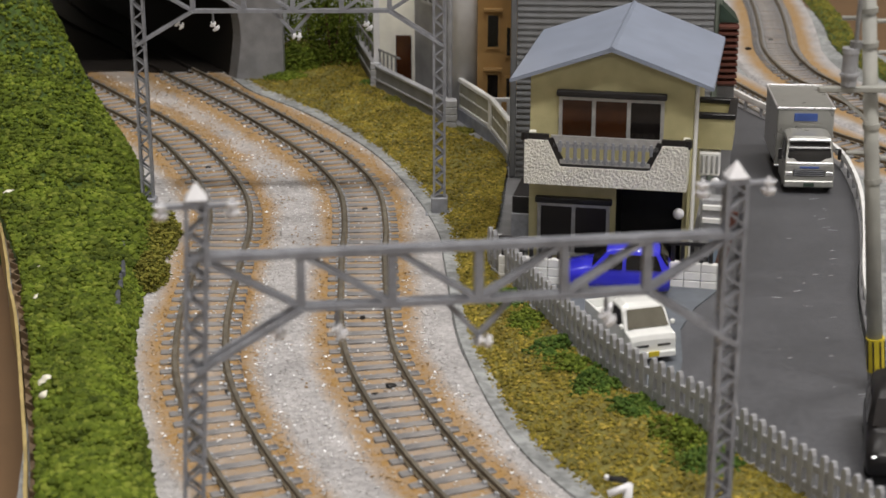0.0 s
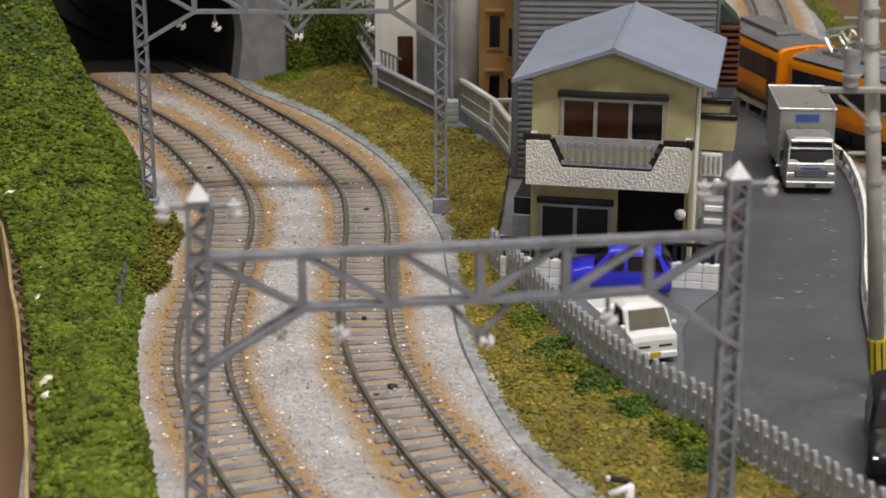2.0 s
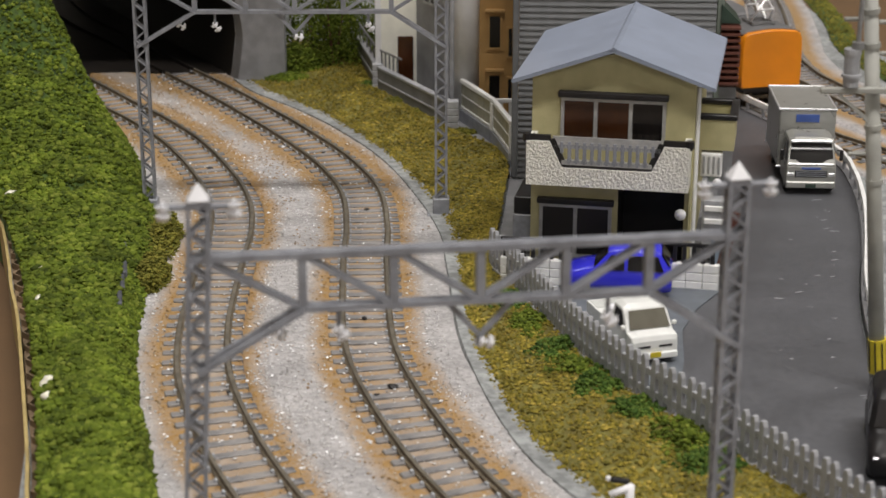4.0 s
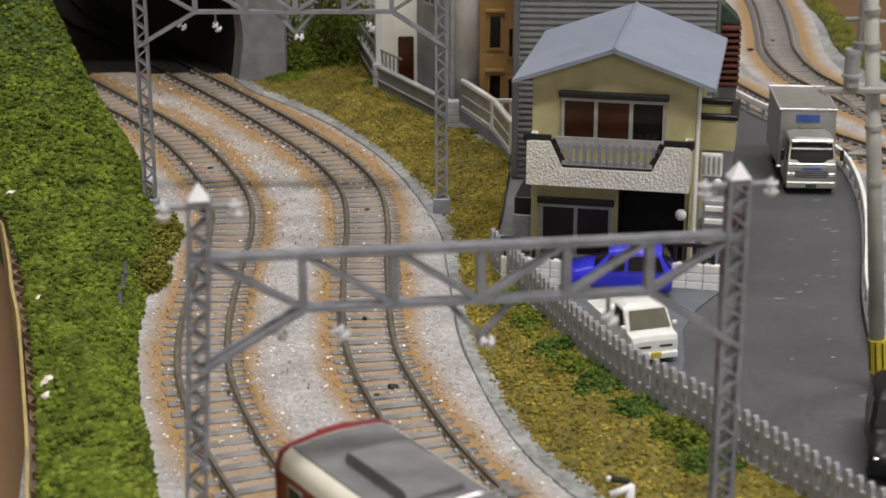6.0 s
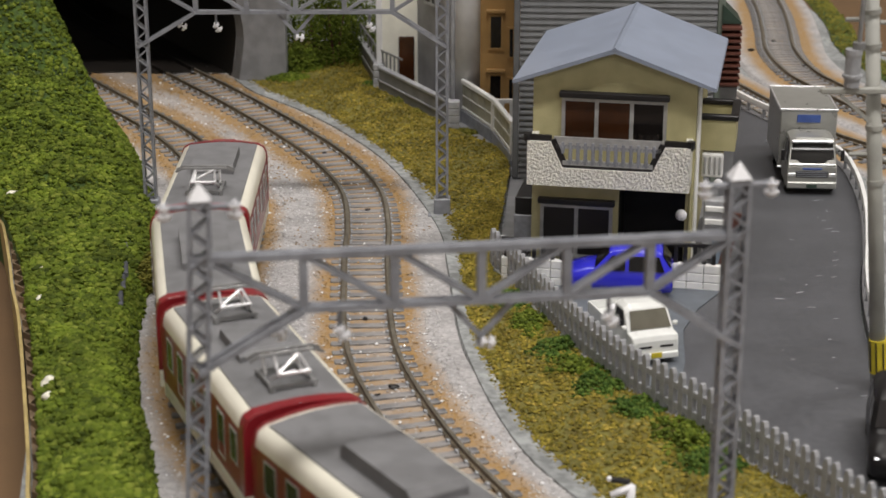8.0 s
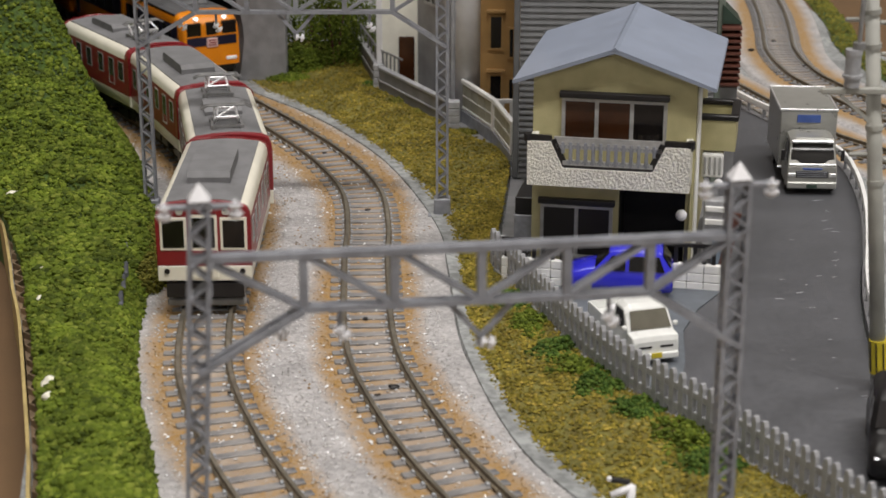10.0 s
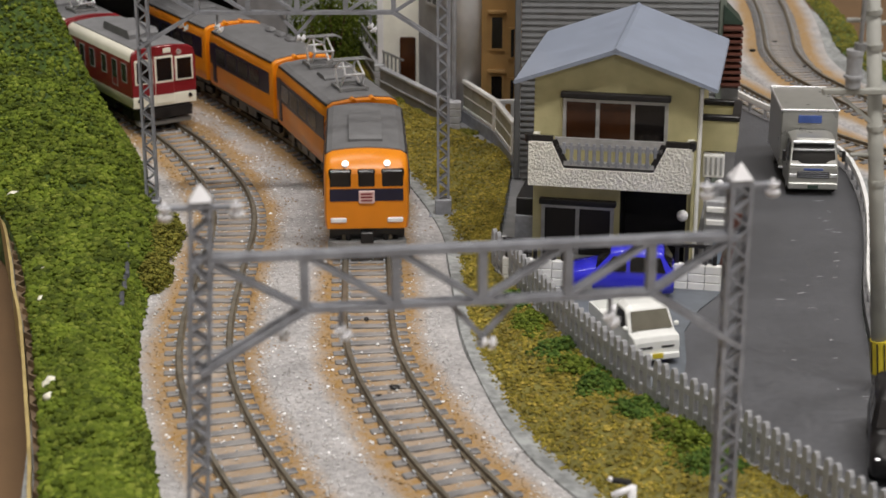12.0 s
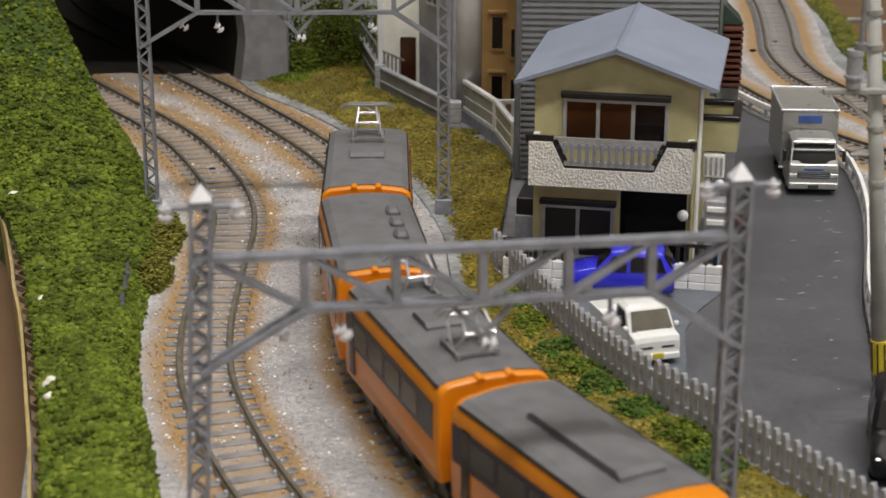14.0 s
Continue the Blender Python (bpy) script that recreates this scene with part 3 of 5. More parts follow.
def fence():
    path = spline(FENCE, 0.5)
    path = path[(path[:, 1] > 225)]
    f = thing("picket_fence", "light grey plastic picket fence beside the road", "fence")
    seg = np.concatenate([[0], np.cumsum(np.linalg.norm(np.diff(path, axis=0), axis=1))])
    bm = bmesh.new()
    for z in (2.6, 6.4):
        sweep(bm, path[::6], [(-.35, z - .6), (-.35, z + .6), (.35, z + .6), (.35, z - .6)])
    sweep(bm, path[::6], [(-.7, -1.5), (-.7, .8), (.7, .8), (.7, -1.5)])
    part("rail", bm, M_FENCE, f)
    bm = bmesh.new()
    prism(bm, [(-.62, -1), (.62, -1), (.62, 8.4), (.3, 9.3), (-.3, 9.3), (-.62, 8.4)], -.45, .45)
    first = part("picket", bm, M_FENCE, f)
    s, k = 1.0, 0
    while s < seg[-1]:
        x, y = np.interp(s, seg, path[:, 0]), np.interp(s, seg, path[:, 1])
        x2, y2 = np.interp(s + .5, seg, path[:, 0]), np.interp(s + .5, seg, path[:, 1])
        ob = first if k == 0 else new("picket", first.data)
        ob.parent = f
        ob.matrix_local = pose(x * MM, y * MM, 0, 0, RND.uniform(-2, 2), math.degrees(math.atan2(y2 - y, x2 - x)))
        s += 2.55
        k += 1


fence()


def far_edge():
    """Green fringe and concrete lip outside the far curve."""
    a = spline([(137, 740), (140, 690), (139, 640), (135, 600), (137, 565), (145, 535), (159, 508), (182, 480), (222, 450)], 1.5)
    b = spline([(146, 740), (149, 690), (148, 640), (145, 604), (147, 572), (156, 543), (170, 518), (192, 492), (230, 465)], 1.5)
    ob, V = strip("grass_fringe", a, b, lambda u, x, y: -2.3 + 1.2 * min(1, 4 * u) * (1 - u) + .4 * noise.noise((x * .2, y * .2, 0)), M_SOILGREEN, "green scatter fringe outside the far curve", "verge", n=60, m=12)
    grains(4000, lambda k: on_grid(V, k, 9), (0.25, 0.8), M_OLIVETUFT, "fringe_scatter", "green foam scatter outside the far curve", "foliage", 0, .7)


far_edge()


# ---- trains: short model cars, x across, y forward, z up from the rail heads ----
CAR = 46.3


def car_body(scheme, front, rear_front=False):
    """Body shell in colour zones; front: rounded cab at the forward end."""
    bm = bmesh.new()
    side = [(9.0, 6.3), (9.15, 9.1), (9.15, 11.2), (9.1, 17.2), (9.0, 18.7), (8.85, 19.9), (8.4, 20.95), (7.2, 21.6), (3.4, 22.05), (0, 22.2)]
    loop = side + [(-x, z) for x, z in side[-2::-1]]
    h = CAR / 2
    if scheme == "orange":
        ends = [(-h, .97, .985), (-h + .8, 1, 1)] + ([(h - 6.4, 1, 1), (h - 4.6, .999, .985), (h - 3.0, .993, .95), (h - 1.7, .98, .90), (h - .7, .962, .845), (h - .2, .945, .80), (h, .925, .765)] if front else [(h - .8, 1, 1), (h, .97, .985)])
    else:
        ends = [(-h, .985, .99), (-h + .6, 1, 1), (h - .6, 1, 1), (h, .985, .99)]
    rings = []
    for y, sx, sz in ends:
        rings.append([bm.verts.new((x * sx, y, 6.3 + (z - 6.3) * sz)) for x, z in loop])
    for a, b in zip(rings, rings[1:]):
        for i in range(len(loop)):
            j = (i + 1) % len(loop)
            f = bm.faces.new((a[i], a[j], b[j], b[i]))
            k = min(i, len(loop) - 2 - i) if i < len(loop) - 1 else -1
            if scheme == "red":
                f.material_index = 1 if k == 0 or 4 <= k <= 8 else 0
    e0 = bm.faces.new(rings[0])
    e1 = bm.faces.new(rings[-1][::-1])
    return bm


def ring(bm, x0, x1, z0, z1, y, w, d):
    """A rectangular frame lying in the xz plane."""
    box(bm, x0, x1, y - d, y, z1 - w, z1); box(bm, x0, x1, y - d, y, z0, z0 + w)
    box(bm, x0, x0 + w, y - d, y, z0 + w, z1 - w); box(bm, x1 - w, x1, y - d, y, z0 + w, z1 - w)
    return bm


def ring_side(bm, y0, y1, z0, z1, x, s, w, d):
    a, b = sorted((x, x + s * d))
    box(bm, a, b, y0, y1, z1 - w, z1); box(bm, a, b, y0, y1, z0, z0 + w)
    box(bm, a, b, y0, y0 + w, z0 + w, z1 - w); box(bm, a, b, y1 - w, y1, z0 + w, z1 - w)
    return bm


def underframe(car):
    bm = bmesh.new()
    box(bm, -7.6, 7.6, -CAR / 2 + 1, CAR / 2 - 1, 4.6, 5.9)
    for y in (-3, 4):
        box(bm, -7.4, 7.4, y - 3, y + 3, 2.4, 4.8, .3)
    part("underframe", bm, M_BLACK, car)
    for y in (-15, 15):
        bm = bmesh.new()
        for s in (-1, 1):
            box(bm, s * 6.1 - .6, s * 6.1 + .6, y - 6, y + 6, 1.6, 3.6, .25)
            box(bm, s * 6.5 - .6, s * 6.5 + .6, y - 1.4, y + 1.4, 1.3, 4.2, .2)
        box(bm, -5.4, 5.4, y - 1.5, y + 1.5, 2.2, 4.6)
        bogie = part("bogie", bm, M_BLACK, car)
        for yy in (y - 3.9, y + 3.9):
            bm = bmesh.new()
            rod(bm, (-5.4, yy, 2.5), (-4.5, yy, 2.5), 2.45, 20); rod(bm, (4.5, yy, 2.5), (5.4, yy, 2.5), 2.45, 20); rod(bm, (-5, yy, 2.5), (5, yy, 2.5), .5)
            part("wheelset", bm, M_RAIL, bogie)


def pantograph(car, y, raised=1.0, flip=1):
    bm = bmesh.new()
    z0 = 23.0
    for s in (-1, 1):
        bar(bm, (s * 3.2, y - 3.6, z0), (s * 3.2, y + 3.6, z0), .5, .5)
        bar(bm, (-3.6, y + s * 3.4, z0), (3.6, y + s * 3.4, z0), .5, .5)
        for yy in (-3.4, 3.4):
            rod(bm, (s * 3.2, y + yy, 21.6), (s * 3.2, y + yy, z0), .45)
    base = part("pantograph_base", bm, M_SKIRT, car)
    k = z0 + 2.4 * raised
    top = z0 + 4.2 * raised
    def arm(a_, b_, r):
        m_ = bmesh.new(); rod(m_, a_, b_, r, 6); part("pantograph_arm", m_, M_CHROME, base, "bright metal arm")
    for s in (-1, 1):
        for e in (-1, 1):
            arm((s * 2.7, y + e * 1.0, z0 + .2), (s * 2.3, y + e * 4.2, k), .3)
            arm((s * 2.3, y + e * 4.2, k), (s * 1.8, y + e * .5, top), .26)
    for e in (-1, 1):
        arm((-2.4, y + e * 4.2, k), (2.4, y + e * 4.2, k), .28)
    arm((-2.5, y - 4.0, k), (2.2, y - .6, top), .24)
    bm = bmesh.new()
    for e in (-.8, .8):
        box(bm, -4.2, 4.2, y + e - .3, y + e + .3, top, top + .4, .1)
        for s in (-1, 1):
            bar(bm, (s * 4.1, y + e, top + .2), (s * 5.6, y + e, top - .5), .4, .4)
    part("pantograph_head", bm, M_SKIRT, car)


def roof_unit(car, y0, y1, w, hgt, material):
    bm = bmesh.new()
    prism(bm, [(y0, 21.4), (y1, 21.4), (y1, 22.1 + hgt * .55), (y1 - 1.0, 22.1 + hgt), (y0 + 1.0, 22.1 + hgt), (y0, 22.1 + hgt * .55)], -w / 2, w / 2, "x")
    part("roof_unit", bm, material, car)


def roof_sheet(car, y0, y1, wide, material):
    bm = bmesh.new()
    pts = [(8.4, 20.97), (7.2, 21.62), (3.4, 22.07), (0, 22.22)]
    pts = [p for p in pts if p[0] <= wide]
    up = pts + [(-x, z) for x, z in pts[-2::-1]]
    outline = [(x, z + .22) for x, z in up] + [(x, z - .3) for x, z in up[::-1]]
    prism(bm, outline, y0, y1)
    part("roof_sheet", bm, material, car)


def orange_car(front, gear):
    car = thing("train_car", "orange model express car with a navy window band and grey roof" if not front else "leading orange model express car with a rounded cab", "train car", group="orange train")
    h = CAR / 2
    bm = car_body("orange", front)
    body = part("body", bm, M_ORANGE, car)
    for p in body.data.polygons:
        p.use_smooth = abs(p.normal.y) < 0.9
    roof_sheet(car, -h + 1.6, h - (6.6 if front else 1.6), 8.5, M_ROOFGREY)
    y1 = h - (1.2 if front else 2.2)
    for s in (-1, 1):
        bm = bmesh.new(); bar(bm, (s * 8.5, -h + 1.6, 20.95), (s * 8.5, h - (6.6 if front else 1.6), 20.95), .5, .34)
        part("gutter", bm, M_BLACK, car, "thin black roof gutter")
    for s in (-1, 1):
        bm = bmesh.new(); a, b = sorted((s * 9.05, s * 9.24)); box(bm, a, b, -h + (0.9 if front else 1.6), y1 - (2.6 if front else 0), 12.4, 18.2)
        stripe = part("window_band", bm, M_NAVY, car, "dark navy window band")
        for y in (-13.6, -5.4, 2.8, 11.0):
            bm = bmesh.new(); a, b = sorted((s * 9.15, s * 9.3)); box(bm, a, b, y - 3.5, y + 3.5, 13.2, 17.5, .1)
            part("window", bm, M_WINDOW, stripe)
        bm = bmesh.new(); a, b = sorted((s * 8.9, s * 9.32)); box(bm, a, b, -19.6, -17.2, 7.4, 18.4, .1)
        part("door", bm, M_GLASSDARK if front else M_NAVY, car)
    if front:
        # cab front: rounded nose carries band, windows, lamps and the train sign
        bm = bmesh.new()
        prism(bm, [(-9.12, h - 3.6), (-8.85, h - 1.35), (-8.3, h - .35), (-7.6, h + .12), (7.6, h + .12), (8.3, h - .35), (8.85, h - 1.35), (9.12, h - 3.6), (7, h - 3.6), (7, h - 1), (-7, h - 1), (-7, h - 3.6)], 12.4, 15.1, "z")
        part("front_band", bm, M_NAVY, car, "dark navy band across the cab")
        for x0, x1 in ((-8.0, -3.0), (-2.0, 2.0), (3.0, 8.0)):
            bm = bmesh.new(); box(bm, x0, x1, h - 3.0, h + .1, 15.25, 19.3, .5, seg=2)
            part("cab_window", bm, M_GLASSDARK, car)
        for s in (-1, 1):
            bm = bmesh.new(); rod(bm, (s * 4.4, h - 2.0, 19.3), (s * 4.4, h - .98, 20.4), .75, 16)
            part("headlight", bm, M_CHROME, car, "silver-rimmed headlight")
            bm = bmesh.new(); box(bm, s * 6 - 1.7, s * 6 + 1.7, h - 1, h + .25, 7.6, 8.7, .2)
            part("marker_light", bm, M_CAPWHITE, car, "white marker light panel")
        bm = bmesh.new()
        for s in (-1, 1):
            bar(bm, (s * 2.5, h - .1, 6.6), (s * 2.5, h - .1, 12.3), .18, .3)
        part("front_seam", bm, M_ORANGE, car)
        bm = bmesh.new(); box(bm, -1.7, 1.7, h - .6, h + .35, 11.9, 14.7, .15)
        sign = part("train_sign", bm, M_SIGN, car, "pale pink train sign with illegible writing")
        for k, zz in enumerate((14.0, 13.3, 12.6)):
            bm = bmesh.new(); box(bm, -1.2, 1.2, h + .34, h + .42, zz - .18, zz + .18)
            part("writing_bar", bm, M_MAROON, sign)
        bm = bmesh.new()
        prism(bm, [(-8.2, h - 4), (-8.4, h - 1.5), (-6.5, h + .3), (6.5, h + .3), (8.4, h - 1.5), (8.2, h - 4)], .9, 3.1, "z")
        part("skirt", bm, M_SKIRT, car, "grey pilot skirt")
        # wide black block behind the coupler stands in for the dark open gap
        bm = bmesh.new(); box(bm, -1.4, 1.4, h - 4, h + .4, 2.9, 5.4, .2); rod(bm, (-4, h - 2, 3), (-4, h - 2, 6), .6); rod(bm, (4, h - 2, 3), (4, h - 2, 6), .6); box(bm, -8, 8, h - 5, h - 3, 3, 6)
        part("coupler_and_dark_gap", bm, M_BLACK, car)
    underframe(car)
    if gear == "box":
        roof_unit(car, -11, 12, 7.2, 1.4, M_ROOFGREY)
    if gear == "vents":
        for y in (-9, -2, 5):
            bm = bmesh.new(); box(bm, -5.4, -2.8, y - 2.0, y + 2.0, 21.3, 23.4, .6); part("roof_vent", bm, M_ROOFGREY, car)
    if gear in ("double", "single"):
        pantograph(car, -13.0, 1.6)
        roof_unit(car, -4, 3, 7, 1.2, M_ROOFGREY)
    if gear == "double":
        pantograph(car, 12.5, 1.5)
    if gear in ("vents", "double", "single"):
        for s in (-1, 1):
            bm = bmesh.new(); rod(bm, (s * 2.4, CAR / 2 - 1.5, 22.0), (s * 2.4, CAR / 2 + .1, 21.7), .7, 10)
            part("roof_lamp", bm, M_ORANGE, car)
    return car


def red_car(face, gear, forward=1):
    car = thing("train_car", "maroon and ivory model commuter car with a grey roof" if not face else "maroon and ivory model commuter end car with a cab face", "train car", group="maroon train")
    h = CAR / 2
    bm = car_body("red", False)
    body = part("body", bm, [M_MAROON, M_IVORY], car)
    for p in body.data.polygons:
        p.use_smooth = abs(p.normal.y) < 0.9
    roof_sheet(car, -h + 1.5, h - 1.5, 7.3, M_ROOFLIGHT)
    for e in (-1, 1):
        # end frame that wraps the body end
        bm = bmesh.new()
        deep = .9 if face and e == forward else (.55 if e == 1 else 2.1)
        side = [(9.2, 9.2), (9.2, 18.7), (9.05, 20.0), (8.55, 21.15), (7.3, 21.85), (3.4, 22.3), (0, 22.45)]
        loop = side + [(-x, z) for x, z in side[-2::-1]]
        prism(bm, loop, e * (h - deep), e * (h + .12))
        cap = [ed for ed in bm.edges if all(abs(v.co.y - e * (h + .12)) < .001 for v in ed.verts)]
        bmesh.ops.bevel(bm, geom=cap, offset=.28, segments=2, affect="EDGES", profile=0.5)
        part("end_frame", bm, M_MAROON, car)
        bm = bmesh.new(); box(bm, -9.1, 9.1, min(e * (h - .6), e * (h + .14)), max(e * (h - .6), e * (h + .14)), 6.2, 9.3, .15)
        part("end_sill", bm, M_IVORY, car)
    for s in (-1, 1):
        for y in (-18, -11.5, -4.2, 4.2, 11.5, 18):
            door = y in (-11.5, 11.5)
            bm = bmesh.new(); ring_side(bm, y - 1.8, y + 1.8, 10.6 if door else 12.6, 17.8, s * 9.1, s, .2, .14)
            win = part("door_frame" if door else "window_frame", bm, M_FRAME, car, "dull aluminium frame")
            bm = bmesh.new(); a, b = sorted((s * 9.0, s * 9.2)); box(bm, a, b, y - 1.6, y + 1.6, 12.8, 17.6)
            part("pane", bm, M_WINDOW, win)
    if face:
        e = forward
        def fb(bm, x0, x1, z0, z1, d0, d1, bev=.1):
            a, b = sorted((e * (h + d0), e * (h + d1))); box(bm, x0, x1, a, b, z0, z1, bev)
        for x0, x1, z0, z1 in ((-8.4, -3.2, 12.5, 19.2), (-2.7, 2.7, 6.8, 19.7), (3.2, 8.4, 12.5, 19.2)):
            bm = bmesh.new(); fb(bm, x0, x1, z0, z1, 0, .35, .15)
            fr = part("gangway_door" if x0 == -2.7 else "cab_window_frame", bm, [M_IVORY, M_MAROON], car, "ivory frame")
            bm = bmesh.new(); fb(bm, x0 + .5, x1 - .5, (13.0 if x0 == -2.7 else z0 + .5), z1 - .55, .1, .42, .1)
            part("pane", bm, M_GLASSDARK, fr)
            if x0 == -2.7:
                bm = bmesh.new(); fb(bm, x0 + .1, x1 - .1, 9.3, 12.5, .1, .4, .05)
                part("door_panel", bm, M_MAROON, fr)
        bm = bmesh.new(); fb(bm, -2.6, 2.6, 19.9, 22.5, -.5, .5, .2)
        sign = part("sign_box", bm, M_MAROON, car)
        bm = bmesh.new(); fb(bm, -.2, 2.0, 20.5, 21.8, .3, .6, .05)
        part("destination_sign", bm, M_IVORY, sign)
        for s in (-1, 1):
            bm = bmesh.new(); rod(bm, (s * 4.4, e * (h - .3), 20.4), (s * 4.4, e * (h + .55), 20.4), .7, 14)
            part("headlight", bm, M_CHROME, car, "small bright headlight")
            bm = bmesh.new(); rod(bm, (s * 7.3, e * (h - .3), 8.2), (s * 7.3, e * (h + .4), 8.2), .55, 14)
            part("tail_light", bm, M_BLACK, car)
        bm = bmesh.new(); a, b = sorted((e * (h - 3), e * (h - .2))); box(bm, -7.6, 7.6, a, b, .9, 2.3, .3)
        part("skirt", bm, M_SKIRT, car, "grey pilot skirt")
        # black block across the underside paints in the dark gap around the coupler
        bm = bmesh.new(); a, b = sorted((e * (h - 4), e * (h + .6))); box(bm, -1.3, 1.3, a, b, 2.8, 5.2, .2); box(bm, -7.5, 7.5, a, b - .9 if e > 0 else b, 3.0, 5.8)
        part("coupler_and_dark_gap", bm, M_BLACK, car)
    underframe(car)
    if gear == "box":
        roof_unit(car, -11, 7, 8.5, 2.4, M_ROOFLIGHT)
    if gear == "box_pan":
        roof_unit(car, -2, 13, 8.5, 2.0, M_ROOFLIGHT); pantograph(car, -13, .9)
    if gear == "double":
        roof_unit(car, -5.5, 5.5, 8.5, 1.8, M_ROOFLIGHT); pantograph(car, -14.5, .9); pantograph(car, 14.5, .9)
    return car


M_WINDOW = mat("train_side_glass", (0.03, 0.03, 0.033), 0.18, vary=0.2, scale=120, coat=0.0)
M_SIGN = mat("pale_sign", (0.7, 0.5, 0.48), 0.5, vary=0.1)
orange_train = [orange_car(True, "box"), orange_car(False, "double"), orange_car(False, "vents"), orange_car(False, "single")]
red_train = [red_car(True, "box_pan", 1), red_car(False, "box"), red_car(False, "double"), red_car(True, "box", -1)]


# ---- tunnel and hill ----
def tunnel():
    t = thing("tunnel", "grey concrete double-track tunnel portal with shade painted into its interior", "tunnel", (-99, 546, 0), 0, kind="structure")
    arch = [(35.5 * math.cos(a), 12 + 36 * math.sin(a)) for a in np.linspace(0, math.pi, 25)]
    arch = [(33.2, -3), (34.6, 5)] + arch + [(-34.6, 5), (-33.2, -3)]
    outer = [(48.5, -3), (48.5, 5)] + [(48.5 if a < .8 else (-48.5 if a > 2.34 else 62 * math.cos(a)), 12 + min(62 * math.sin(a) + 6, 56)) for a in np.linspace(0, math.pi, 25)] + [(-48.5, 5), (-48.5, -3)]
    bm = bmesh.new()
    A0 = [bm.verts.new((x, 0, z)) for x, z in arch]; A1 = [bm.verts.new((x - 3, 6, z)) for x, z in arch]
    O0 = [bm.verts.new((x, 0, z)) for x, z in outer]; O1 = [bm.verts.new((x, 6, z)) for x, z in outer]
    for i in range(len(arch) - 1):
        for a, b in ((A0, O0), (O0, O1), (O1, A1), (A1, A0)):
            bm.faces.new((a[i], b[i], b[i + 1], a[i + 1]))
    part("portal", bm, M_GREYWALL, t)
    bm = bmesh.new()
    rings = []
    for k in range(12):
        y = 6.2 + k * 14
        w = 1 + 0.035 * k
        rings.append([bm.verts.new((x * w - 3 - 0.62 * (y - 6), y, z if z > 0 else -3)) for x, z in arch])
    for a, b in zip(rings, rings[1:]):
        for i in range(len(arch) - 1):
            bm.faces.new((a[i], a[i + 1], b[i + 1], b[i]))
    part("lining", bm, M_TUNNEL_SHADE, t, "rounded tunnel lining with the tunnel's shade in its colour", True)
    # floor and rails carry the same painted shade as the lining
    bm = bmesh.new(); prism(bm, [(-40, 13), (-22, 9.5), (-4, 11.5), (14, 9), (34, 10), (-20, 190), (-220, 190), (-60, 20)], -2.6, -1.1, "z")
    part("tunnel_floor", bm, M_TUNNEL_SHADE, t)
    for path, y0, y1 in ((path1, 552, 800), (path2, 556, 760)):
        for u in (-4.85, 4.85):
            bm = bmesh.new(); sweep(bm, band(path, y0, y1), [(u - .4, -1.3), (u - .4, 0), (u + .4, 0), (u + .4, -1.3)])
            rail = part("tunnel_rail", bm, M_TUNNEL_SHADE, t, "tunnel rail with shade painted into its colour"); rail.location = (0.099, -0.546, 0)
    # unseen slab and side wall, added to close the dark chamber
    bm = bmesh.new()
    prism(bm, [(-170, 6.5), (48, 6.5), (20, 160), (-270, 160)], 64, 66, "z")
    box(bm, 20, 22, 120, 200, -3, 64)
    part("unseen_cover", bm, M_TUNNEL_SHADE, t)


tunnel()


def hill():
    verts, faces, n, m = [], [], 50, 50
    for i in range(n):
        for j in range(m):
            x = -300 + 260 * j / (m - 1)
            y = 556 + 240 * i / (n - 1)
            z = 66.5 + 14 * math.sin(math.pi * i / (n - 1)) + 5 * noise.noise((x * .03, y * .03, 0))
            verts.append((x, y, z))
    for i in range(n - 1):
        for j in range(m - 1):
            a = i * m + j
            faces.append((a, a + 1, a + m + 1, a + m))
    tagged(raw("hill", verts, faces, M_SOILGREEN, smooth=True), "green foliage-covered hill over the tunnel", "hill", kind="structure")


hill()


def bush(name, centre, r, count, material, label, seed):
    """A lumpy shrub of many small clumps on a short woody core."""
    b = thing(name, label, "shrub", centre)
    bm = bmesh.new()
    for a in range(3):
        rod(bm, (0, 0, -1), (r[0] * .4 * math.cos(a * 2.1), r[1] * .4 * math.sin(a * 2.1), r[2] * .6), .5, 6, .2)
    part("stem", bm, M_REDBROWN, b)
    rs = np.random.RandomState(seed)
    d = rs.normal(size=(count, 3)); d /= np.linalg.norm(d, axis=1)[:, None]
    d[:, 2] = np.abs(d[:, 2]) * 1.0 - .12
    k = 0.45 + 0.6 * rs.rand(count, 1) ** .5
    lob = np.array([noise.noise((v[0] * 2.2 + seed, v[1] * 2.2, v[2] * 2.2)) for v in d])[:, None]
    p = d * k * (1 + 0.35 * lob) * np.array(r)
    ob = grains(count, lambda n: p, (0.2, 0.55), material, "foliage", "", "", 1, .8, b)
    for key in ("label", "category", "kind"):
        if key in ob:
            del ob[key]
    return b


def tunnel_hedge():
    for i, (x, y, rx, ry, rz) in enumerate(((-42, 566, 13, 10, 28), (-30, 580, 12, 10, 22), (-47, 556, 7, 6, 10), (-36, 560, 9, 7, 34))):
        bush("shrub", (x, y, -1), (rx, ry, rz), 3000, M_HEDGE, "dense dark green foam shrub beside the tunnel portal", 40 + i)


tunnel_hedge()


